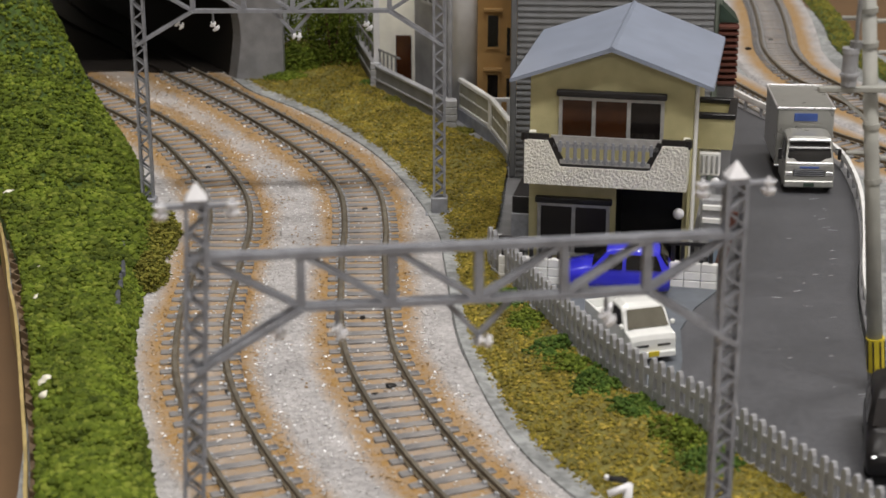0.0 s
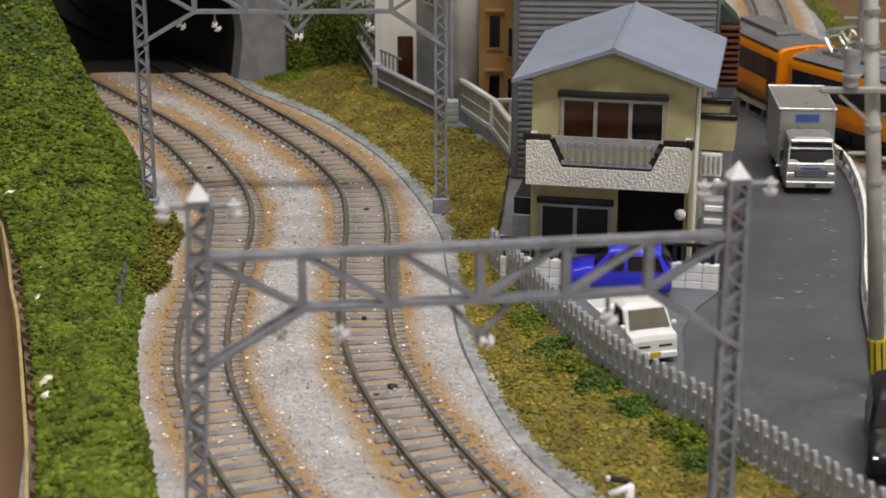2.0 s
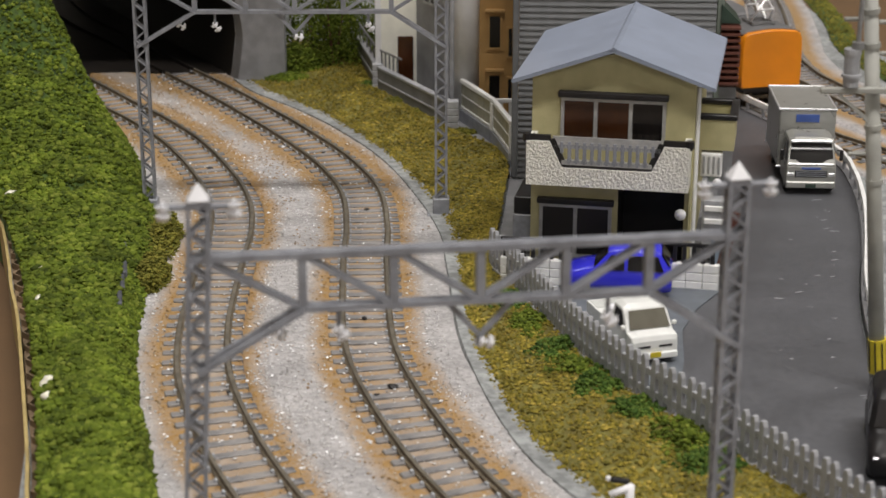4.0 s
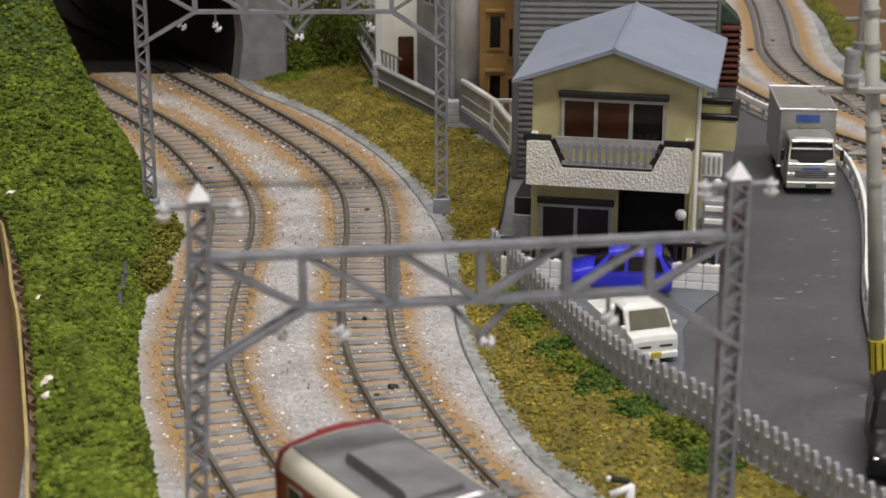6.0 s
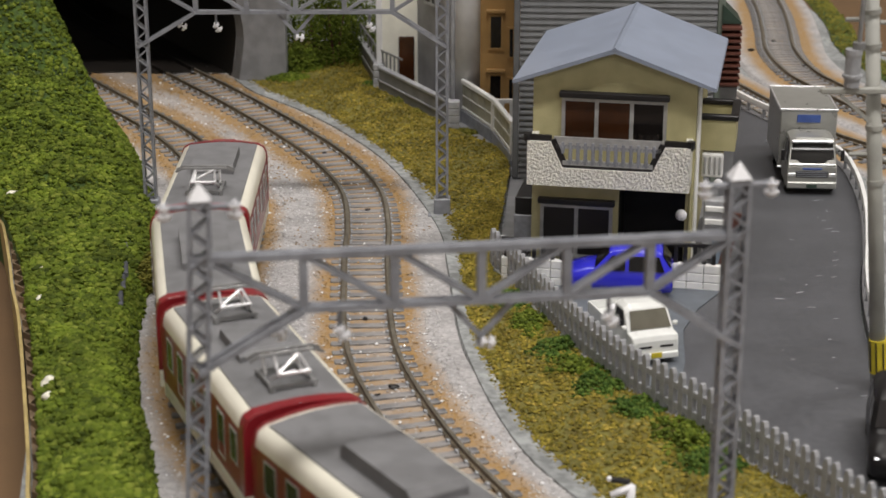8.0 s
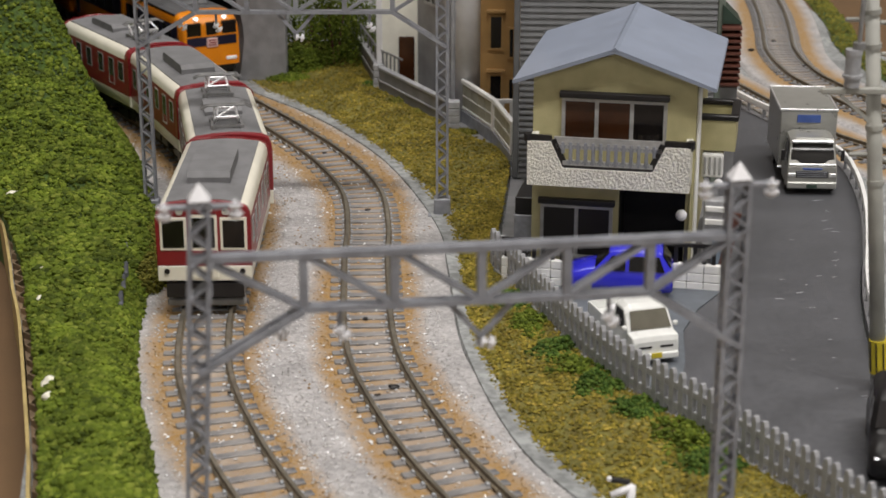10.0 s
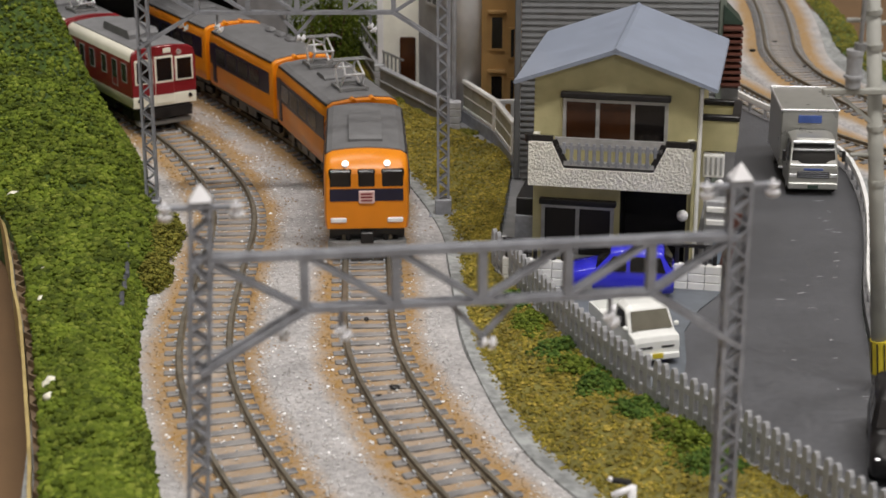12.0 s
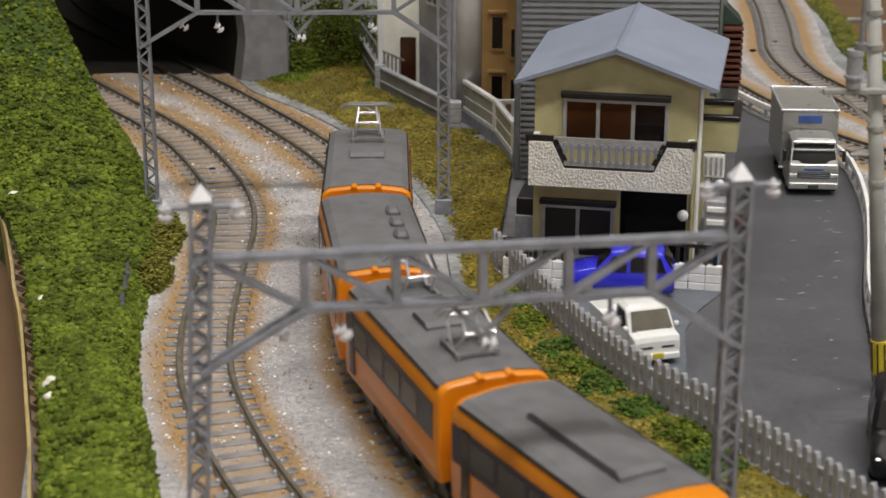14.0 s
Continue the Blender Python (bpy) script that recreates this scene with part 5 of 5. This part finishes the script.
    cargo = part("cargo_box", bm, M_SILVER, t)
    bm = bmesh.new()
    for s in (-1, 1):
        box(bm, s * 7.1 - .25, s * 7.1 + .25, 11.2, 36.2, 18.6, 19.1, .1)
    for y in (11.4, 36):
        box(bm, -7.3, 7.3, y - .25, y + .25, 18.6, 19.15, .1); box(bm, -7.3, 7.3, y - .2, y + .2, 3.7, 4.2, .1)
    part("edge_trim", bm, M_CHROME, cargo, "bright edge trim")
    bm = bmesh.new(); box(bm, -2.9, 2.9, 11.1, 11.4, 15.6, 17.6, .05); part("sign_panel", bm, M_BLUEPANEL, cargo, "plain blue panel")
    bm = bmesh.new(); box(bm, -4, 4, 1.5, 35, 1.8, 3.9); part("chassis", bm, M_BLACK, t)
    wheels(t, [(-5.2, 4.2), (5.2, 4.2), (-5.4, 28), (5.4, 28)], 1.9, 1.6)


box_truck()


def kei_truck():
    t = thing("small_pickup", "small white flatbed pickup with a yellow plate, parked by the fence", "pickup", (39.9, 310.2, 0.15), 17)
    bm = bmesh.new()
    shell(bm, [(0, [(4.5, 1.6), (4.6, 3.4), (4.5, 4.6), (3, 4.8)]), (.5, [(4.75, 1.5), (4.85, 3.6), (4.7, 5.6), (3, 5.8)]), (2.8, [(4.85, 1.5), (4.9, 3.8), (4.75, 5.9), (3, 6.3)]),
               (5.0, [(4.85, 1.5), (4.9, 3.8), (4.5, 8.9), (3.2, 9.9)]), (6.4, [(4.85, 1.5), (4.9, 3.8), (4.35, 9.6), (3.2, 10.4)]), (10.2, [(4.85, 1.6), (4.9, 3.8), (4.35, 9.6), (3.2, 10.4)])])
    bmesh.ops.bevel(bm, geom=bm.edges[:], offset=.14, segments=1, affect="EDGES")
    cab = part("cab", bm, M_CARWHITE, t)
    bm = bmesh.new(); quad_panel(bm, [(-4.1, 2.75, 6.35), (4.1, 2.75, 6.35), (3.65, 4.85, 9.45), (-3.65, 4.85, 9.45)], .22, (0, -1, .6)); part("windscreen", bm, M_SCREEN, cab, "grey reflecting windscreen")
    for s in (-1, 1):
        bm = bmesh.new(); quad_panel(bm, [(s * 4.75, 4.2, 6.2), (s * 4.75, 9.2, 6.2), (s * 4.35, 9.0, 9.2), (s * 4.4, 6.0, 9.2)], .14, (s, 0, .1)); part("side_window", bm, M_GLASSDARK, cab)
        bm = bmesh.new(); ball(bm, (s * 5.3, 3.4, 6.8), .6, 1); part("mirror", bm, M_CARWHITE, cab)
        bm = bmesh.new(); box(bm, s * 2.2 - 1.3, s * 2.2 + 1.3, -.12, .3, 3.5, 3.9, .05); part("grille_slot", bm, M_BLACK, cab)
    bm = bmesh.new(); box(bm, -4.6, 4.6, -.5, .4, 1.2, 2.5, .2); bp = part("bumper", bm, M_CARWHITE, t)
    bm = bmesh.new(); box(bm, -1.1, 1.1, -.65, -.45, 1.6, 2.7, .08); part("number_plate", bm, M_YELLOW, bp, "yellow plate without writing")
    bm = bmesh.new(); box(bm, -4.8, 4.8, 10.6, 23.2, 2.6, 3.4)
    for s in (-1, 1):
        box(bm, s * 4.65 - .2, s * 4.65 + .2, 10.6, 23.2, 3.4, 5.2, .08)
    box(bm, -4.4, 4.4, 22.8, 23.2, 3.4, 5.2, .08)
    bed_ = part("flatbed", bm, M_CARWHITE, t)
    bm = bmesh.new(); box(bm, -3.5, 3.5, 1, 22.5, 1.0, 2.6); part("chassis", bm, M_BLACK, t)
    wheels(t, [(-4.1, 3.4), (4.1, 3.4), (-4.1, 18), (4.1, 18)], 1.7, 1.2)
    bag = thing("white_bundle", "small white bundles lying on the pickup flatbed", "bundle", (33.6, 328.5, 3.55), 17)
    bm = bmesh.new(); ball(bm, (0, 0, 1.0), 1.3, 2, .75); part("sack", bm, M_CAPWHITE, bag, "", True)
    bm = bmesh.new(); ball(bm, (1.9, 1.2, .8), 1.0, 2, .8); part("sack", bm, M_FENCE, bag, "", True)


M_SCREEN = mat("grey_windscreen", (0.16, 0.15, 0.12), 0.12, vary=0.25, scale=100, coat=0.6)
kei_truck()


def hatchback(name, label, material, at, rz, k=1.0):
    t = thing(name, label, "car", at, rz)
    bm = bmesh.new()
    S = lambda *r: [(x * k, z * k) for x, z in r]
    shell(bm, [(0, S((4.2, 1.4), (4.6, 2.6), (4.4, 3.6), (3, 4.0))), (.9 * k, S((5.0, 1.2), (5.2, 3.0), (5.0, 4.6), (3, 5.0))), (4.5 * k, S((5.1, 1.2), (5.3, 3.2), (5.1, 5.4), (3, 6.0))), (6.0 * k, S((5.1, 1.2), (5.3, 3.2), (5.1, 5.7), (3, 6.3))),
               (9.4 * k, S((5.1, 1.2), (5.3, 3.2), (4.5, 9.2), (3, 10.0))), (14 * k, S((5.1, 1.2), (5.3, 3.2), (4.45, 9.6), (3, 10.4))), (19.6 * k, S((5.1, 1.2), (5.3, 3.2), (4.45, 9.3), (3, 10.1))), (21.8 * k, S((5.0, 1.4), (5.2, 3.4), (4.7, 6.2), (3, 6.6))), (22.4 * k, S((4.7, 1.6), (4.9, 3.4), (4.4, 5.4), (3, 5.8)))])
    bmesh.ops.bevel(bm, geom=bm.edges[:], offset=.22 * k, segments=2, affect="EDGES")
    body = part("body", bm, material, t, "", True)
    for s in (-1, 1):
        for y0, y1, ya, yb in ((7.6, 12.4, 9.6, 12.4), (13.2, 17.0, 13.2, 17.0), (17.6, 20.6, 17.6, 19.4)):
            bm = bmesh.new(); quad_panel(bm, [(s * 5.02 * k, y0 * k, 5.9 * k), (s * 5.02 * k, y1 * k, 5.9 * k), (s * 4.55 * k, yb * k, 9.0 * k), (s * 4.55 * k, ya * k, 9.0 * k)], .16, (s, 0, .15)); part("side_window", bm, M_GLASSDARK, body)
        bm = bmesh.new(); box(bm, s * 3.9 * k - .7, s * 3.9 * k + .7, .3 * k, .9 * k, 3.4 * k, 4.3 * k, .15); part("headlight", bm, M_CHROME, body, "clear headlight")
        bm = bmesh.new(); box(bm, s * 4.3 * k - .5, s * 4.3 * k + .5, 21.9 * k, 22.5 * k, 4 * k, 5.6 * k, .1); part("tail_light", bm, M_MAROON, body, "red tail light")
    bm = bmesh.new(); quad_panel(bm, [(-4.4 * k, 6.2 * k, 6.3 * k), (4.4 * k, 6.2 * k, 6.3 * k), (3.9 * k, 9.0 * k, 9.5 * k), (-3.9 * k, 9.0 * k, 9.5 * k)], .2, (0, -1, 1)); part("windscreen", bm, M_GLASSDARK, body)
    bm = bmesh.new(); quad_panel(bm, [(-4.2 * k, 21.7 * k, 6.8 * k), (4.2 * k, 21.7 * k, 6.8 * k), (3.8 * k, 20.1 * k, 9.4 * k), (-3.8 * k, 20.1 * k, 9.4 * k)], .2, (0, 1, .6)); part("rear_window", bm, M_GLASSDARK, body)
    wheels(t, [(-4.5 * k, 4.4 * k), (4.5 * k, 4.4 * k), (-4.5 * k, 18 * k), (4.5 * k, 18 * k)], 2.0 * k, 1.3 * k)
    return t


hatchback("hatchback_car", "glossy blue hatchback car parked beside the house", M_BLUECAR, (25.8, 353.2, 0.15), -97.5)
hatchback("estate_car", "black estate car standing at the road edge", M_BLACK, (74.6, 258.5, -0.1), -12, 1.15)


# ---- road furniture ----
def guard_rail(points, name_label):
    path = spline(points, 1.5)
    g = thing("guard_rail", name_label, "guard rail")
    bm = bmesh.new(); sweep(bm, path, [(-.45, 2.6), (-.55, 3.2), (-.45, 4.3), (.5, 4.3), (.6, 3.2), (.5, 2.6)])
    part("beam", bm, M_WHITE, g)
    bm = bmesh.new(); sweep(bm, path, [(-.9, -2.2), (-.9, .15), (.9, .15), (.9, -2.2)])
    part("kerb", bm, M_GREYWALL, g)
    s = 1
    while s < len(path):
        x, y = path[s]
        bm = bmesh.new(); rod(bm, (x, y, .1), (x, y, 3.2), .5, 8); part("post", bm, M_FENCE, g)
        s += 6


guard_rail([(80, 530), (89.5, 501), (95.5, 484), (103.5, 449), (103.6, 428), (100.3, 402), (95, 376), (89.5, 352), (86.0, 332), (83.2, 312)], "white guard rail on grey posts along the road bend")
guard_rail([(80.4, 292), (83, 280), (90, 264), (104, 246)], "short white guard rail at the road edge")


def utility_pole():
    p = thing("utility_pole", "grey concrete utility pole with crossarm and a striped yellow base", "utility pole", (80.0, 299.0, -1.0))
    top = (72.6 - 80.0, 0, 76)
    at = lambda z: Vector((top[0] * z / 76, 0, z))
    bm = bmesh.new(); rod(bm, (0, 0, -1.5), top, 1.45, 24, 1.25); shaft = part("shaft", bm, M_POLE, p, "", True)
    for z in (40.5, 50.5, 57.5, 65.0, 71):
        bm = bmesh.new(); rod(bm, at(z), at(z + .9), 1.55, 20); part("collar", bm, M_POLE, shaft)
    bm = bmesh.new(); rod(bm, at(4.5), at(11.0), 1.7, 24); y = part("warning_band", bm, M_YELLOW, p, "yellow band with black stripes")
    for k in range(8):
        a = k * math.pi / 4 + .3
        c, d = at(4.8), at(10.7)
        o = Vector((1.68 * math.cos(a), 1.68 * math.sin(a), 0))
        bm = bmesh.new(); bar(bm, c + o, d + o, .5, .25); part("stripe", bm, M_BLACK, y)
    arm = at(57.8)
    bm = bmesh.new(); box(bm, arm.x - 9.6, arm.x + 10, -2.6, -1.5, 57.4, 58.5, .2)
    ca = part("crossarm", bm, M_POLE, p)
    bm = bmesh.new(); bar(bm, (arm.x - 6.2, -2.2, 57.2), (arm.x - .6, -2.0, 52.4), .6, .6); part("strut", bm, M_POLE, ca)
    bm = bmesh.new(); rod(bm, (arm.x - 4.4, -2.2, 58.7), (arm.x - 4.4, -2.2, 64.4), 1.35, 20); rod(bm, (arm.x - 4.4, -2.2, 64.4), (arm.x - 4.4, -2.2, 65.3), 1.5, 20); rod(bm, (arm.x - 4.4, -2.2, 60.4), (arm.x - 4.4, -2.2, 60.9), 1.7, 20)
    tr = part("transformer", bm, M_FENCE, p, "grey cylindrical transformer")
    bm = bmesh.new(); rod(bm, (arm.x - 3.6, -2.2, 65.2), (arm.x - 3.4, -2.2, 80), .42, 12); rod(bm, (arm.x - 3.6, -2.2, 65.2), (arm.x - 3.6, -2.2, 66.5), 1.1, 12); part("riser", bm, M_SKIRT, tr)
    for z, s in ((70, -1), (45, 1), (53, 1), (64, 1), (69.5, 1), (46, -1)):
        q = at(z)
        bm = bmesh.new(); rod(bm, q + Vector((s * 1.4, 0, 0)), q + Vector((s * 4.6, 0, 0)), .4, 8); part("step_peg", bm, M_POLE, shaft)


utility_pole()


def trackside_post():
    p = thing("trackside_marker", "small white trackside post with a slanted arm", "trackside post", (29.2, 250.5, -1.0))
    bm = bmesh.new(); rod(bm, (0, 0, -1), (0, 0, 5.6), .75, 12); part("post", bm, M_CAPWHITE, p, "", True)
    bm = bmesh.new(); rod(bm, (.3, 0, 5.4), (-3.2, -.6, 4.2), .6, 10); part("arm", bm, M_CAPWHITE, p, "", True)
    bm = bmesh.new(); rod(bm, (-.2, .5, 6.0), (-3.2, .2, 6.6), .5, 10); part("lamp_barrel", bm, M_BLACK, p, "black lamp barrel")
    bm = bmesh.new(); ball(bm, (-3.4, .2, 6.7), .55, 1); part("lens", bm, M_CAPWHITE, p)


trackside_post()


# ---- surface stuff and small details ----
def pad():
    bm = bmesh.new()
    prism(bm, [(12, 358), (12, 368), (60, 360), (58, 350), (52, 340), (47.5, 328), (45.8, 312), (43.5, 300), (34.5, 300.5), (25, 322), (15, 356)], -0.6, 0.12, "z")
    tagged(link("parking_pad", bm, M_PAD), "blue-grey parking pad in front of the house", "parking pad", kind="structure")
    bm = bmesh.new()
    prism(bm, [(-35, 600), (-19.5, 529), (4, 481), (14.5, 463), (17, 440), (14, 400), (10.5, 367), (60, 358), (70, 400), (72, 440), (70, 500), (60, 600)], -2.5, -.6, "z")
    tagged(link("plot", bm, M_GREYWALL), "grey ground of the house plots", "ground", kind="structure")


M_PAD = mat("blue_grey_card", (0.12, 0.135, 0.155), 0.6, vary=0.1, scale=300, bump=0.15)
pad()


def loose_ballast():
    rs = np.random.RandomState(11)
    def make(k):
        out = []
        for path, lo, hi, y0, y1, share in ((path2, -15.2, 22.8, 235, 552, .6), (path1, -13.5, 15, 235, 545, .4)):
            b = band(path, y0, y1)
            p, u = along(b, int(k * share), lo, hi, rs)
            keep = (np.abs(np.abs(u) - 4.85) > 1.0) & ((np.abs(u) > 8) | (rs.rand(len(u)) < .25))
            p = p[keep]
            d, s = distance(p, path)
            out.append(np.column_stack([p, np.full(len(p), -1.5) + rs.rand(len(p)) * .2]))
        return np.vstack(out)
    allp = make(22000)
    d1, _ = distance(allp[:, :2], path1)
    d2, _ = distance(allp[:, :2], path2)
    d = np.minimum(d1, d2)
    w = np.clip(1.1 - np.abs(d - 7) / 4.2, 0, 1)
    nz = np.array([noise.noise((p[0] * .08, p[1] * .08, 4)) for p in allp])
    far = 0.35 * np.clip((allp[:, 1] - 405) / 80, 0, 1)
    rust = (w + far + nz * .9 + rs.rand(len(allp)) * .5) > .62
    grains(0, lambda k: allp[~rust], (0.14, 0.38), M_BALLAST, "ballast_stones", "loose white ballast grains between the tracks", "ballast", 0, .5)
    grains(0, lambda k: allp[rust], (0.14, 0.36), M_RUSTGRAIN, "rusty_ballast_stones", "loose rust-stained ballast grains beside the rails", "ballast", 0, .5)


loose_ballast()


def tufts():
    for i, (x, y, rx, ry, rz) in enumerate(((17.0, 331, 5, 9, 3.8), (21.5, 317, 5.5, 7.5, 3.6), (28.0, 299, 6.5, 7.5, 3.8), (41, 276, 8, 9, 4.2), (44.5, 267, 7, 7, 4.0), (13.5, 343, 5, 8, 3.2), (24.5, 308, 6, 6, 3.4), (34.5, 289, 6.5, 6, 3.4), (30, 305, 4, 5, 3), (-49.5, 546, 7, 4, 2.4), (-24, 532, 4, 5, 3), (-66, 386, 5, 14, 5), (-64, 362, 4, 10, 5), (5, 480, 4, 3, 2), (-14, 512, 4, 5, 3), (-8, 500, 4, 6, 2.6), (-3, 489, 3, 4, 2.2))):
        bush("grass_tuft", (x, y, -1.2), (rx, ry, rz), 2200, M_OLIVETUFT if i > 10 else M_HEDGE if i % 3 == 0 else M_TUFT, "dark green foam tuft on the olive verge" if i < 11 else "green foam tuft at the foot of the bank", 70 + i)


tufts()


def cardboard_edge():
    path = spline([(-113, 415), (-106, 400), (-97.6, 372), (-93.0, 355), (-87, 335), (-77, 296), (-71, 272), (-67.2, 255), (-59.5, 225), (-52, 195)], 1.0)
    c = thing("cardboard_strip", "corrugated brown cardboard strip edging the layout", "cardboard", kind="")
    bm = bmesh.new(); sweep(bm, path, [(-.3, -11.5), (-.3, -.5), (.35, -.5), (.35, -11.5)])
    part("liner", bm, M_CARD, c, "tan liner edge")
    bm = bmesh.new(); sweep(bm, path, [(-7, -11.8), (-7, -2.2), (-.6, -2.2), (-.6, -11.8)])
    part("inner_sheet", bm, M_CARD2, c)
    n = normals(path)
    zig = np.array([path[i] + n[i] * (-1 if True else 1) * (0.7 + 2.2 * abs(((i / 3.6) % 2) - 1)) for i in range(len(path))])
    bm = bmesh.new(); sweep(bm, zig, [(-.2, -11.5), (-.2, -.9), (.2, -.9), (.2, -11.5)])
    part("flute", bm, M_CARD2, c, "brown zigzag flute")


M_CARD = mat("tan_card", (0.42, 0.32, 0.13), 0.85, vary=0.12, scale=200)
M_CARD2 = mat("brown_card", (0.23, 0.16, 0.095), 0.85, vary=0.2, scale=200)
cardboard_edge()


def crumbs():
    for x, y, r in ((-104.7, 407.5, 2.0), (-112, 437, 1.5), (-86.5, 353.5, 1.7), (-82.6, 336.3, 1.5), (-71.4, 293.4, 2.0), (-70.6, 287.6, 1.3)):
        bm = bmesh.new(); ball(bm, (0, 0, 0), r * .85, 3, .8)
        for v in bm.verts:
            v.co *= 1 + .35 * noise.noise(v.co * .9 + Vector((x, y, 0)))
        o = link("foam_crumb", bm, M_IVORY, smooth=True)
        o.matrix_world = pose(x * MM, y * MM, 3.4 * MM)
        tagged(o, "white foam crumb caught in the bank edge", "foam crumb", group="foam crumbs")


crumbs()


def rock_face():
    r = thing("retaining_wall", "grey stone retaining wall peeking out of the foliage bank", "retaining wall")
    for k, (x, y) in enumerate(((-77.5, 398), (-75.5, 390), (-73.8, 382), (-72.3, 374), (-70.6, 364), (-69.6, 355), (-68.6, 346))):
        bm = bmesh.new(); box(bm, -.5, .5, -4.1, 4.1, -2, 4.6 - .1 * k, .25)
        o = part("stone", bm, M_ROCK, r); o.matrix_local = pose((x + 2.2) * MM, (y - 9) * MM, 0, 0, 0, 10)


rock_face()


def road_flecks():
    rs = np.random.RandomState(4)
    verts, faces = [], []
    for k in range(26):
        y = 290 + 130 * rs.rand()
        x = np.interp(y, [290, 330, 360, 400, 430], [78, 80, 86, 95, 99]) - 1.5 - 13 * rs.rand() ** 2
        l, w, a = .3 + 1.4 * rs.rand() ** 2, .1 + .2 * rs.rand(), rs.rand() * .8 - .4
        c, s = math.cos(a), math.sin(a)
        b = len(verts)
        for u, v in ((-1, -.4), (-.3, -1), (1, -.2), (.6, .9), (-.5, .7)):
            verts.append((x + c * u * l - s * v * w, y + s * u * l + c * v * w, -.15))
        faces.append(tuple(range(b, b + 5)))
    tagged(raw("paint_flecks", verts, faces, M_FENCE), "pale scuffs and flecks on the asphalt", "scuff marks", kind="stuff")


road_flecks()


def debris():
    for x, y, r in ((-19.2, 411, .7), (-47, 293, .8), (-9.8, 303, 1.0), (-62, 447, .8), (-33, 462, .7), (-12.6, 299, .6), (-40, 300, .5), (-16.5, 338, .6), (104, 590, 1.2), (118, 566, 1.2), (114, 604, 1.0)):
        bm = bmesh.new(); ball(bm, (0, 0, 0), r, 2, .4)
        for v in bm.verts:
            v.co *= 1 + .5 * noise.noise(v.co * 1.6 + Vector((x, y, 0)))
        o = link("dark_crumb", bm, M_BLACK)
        o.matrix_world = pose(x * MM, y * MM, -1.2 * MM)
        tagged(o, "small dark crumb of ballast between the rails", "crumb", group="dark crumbs")


debris()


# white grains whose near-white colour paints in the sparkle of the ballast
def sparkles():
    rs = np.random.RandomState(21)
    out = []
    for path, lo, hi, n in ((path2, -14, 22, 420), (path1, -13, 14, 190)):
        p, u = along(band(path, 245, 560), n, lo, hi, rs)
        p = p[np.abs(np.abs(u) - 4.85) > 1.2]
        out.append(np.column_stack([p, np.full(len(p), -1.35)]))
    pts = np.vstack(out)
    grains(0, lambda k: pts, (0.16, 0.5), M_SPARKLE, "sparkle_specks", "white ballast specks with their sparkle put into the colour", "ballast", 0, .7)


M_SPARKLE = mat("painted_sparkle", (0.93, 0.93, 0.95), 0.2, vary=0.05, coat=0.6)
sparkles()


# ---- what moves ----
def place_on(path, s, k):
    """Pose of a car of scale k whose middle is s along the path, its bogies on the rails."""
    q = np.arange(len(path)) * 2.0
    a, b = [np.array([np.interp(s + d, q, path[:, 0]), np.interp(s + d, q, path[:, 1])]) for d in (-18.5 * k, 18.5 * k)]
    c = (a + b) / 2
    return pose(c[0] * MM, c[1] * MM, 0, 0, 0, math.degrees(math.atan2(b[1] - a[1], b[0] - a[0])) - 90)


def run(train, path, heads, pitch, k):
    """Key every car; heads: seconds and the place of the train's front end along the path."""
    ts, ss = [h[0] for h in heads], [h[1] for h in heads]
    for i, car in enumerate(train):
        car.scale = (k, k, k)
        rows = []
        for t in np.arange(0, 14.01, 0.25):
            s = float(np.interp(t, ts, ss)) - i * pitch - k * CAR / 2
            rows.append((float(t), place_on(path, s, k)))
        walk(car, rows)


def motions():
    red = [(0.0, 222), (6.0, 697), (6.5, 737), (7.0, 776), (7.5, 816), (8.0, 857), (10.5, 1050.5), (11.0, 1088.5), (11.5, 1125), (12.0, 1162), (12.5, 1200), (13.0, 1237), (14.0, 1311)]
    run(red_train, path1[::-1], red, 50.6, 1.055)
    orange = [(0.0, 416), (1.5, 541), (2.0, 592), (2.5, 640), (3.0, 681), (10.5, 1336), (11.0, 1374), (11.5, 1417), (12.0, 1463), (12.5, 1509), (13.0, 1558), (13.5, 1600), (14.0, 1641)]
    run(orange_train, path_orange, orange, 51.5, 1.05)


motions()
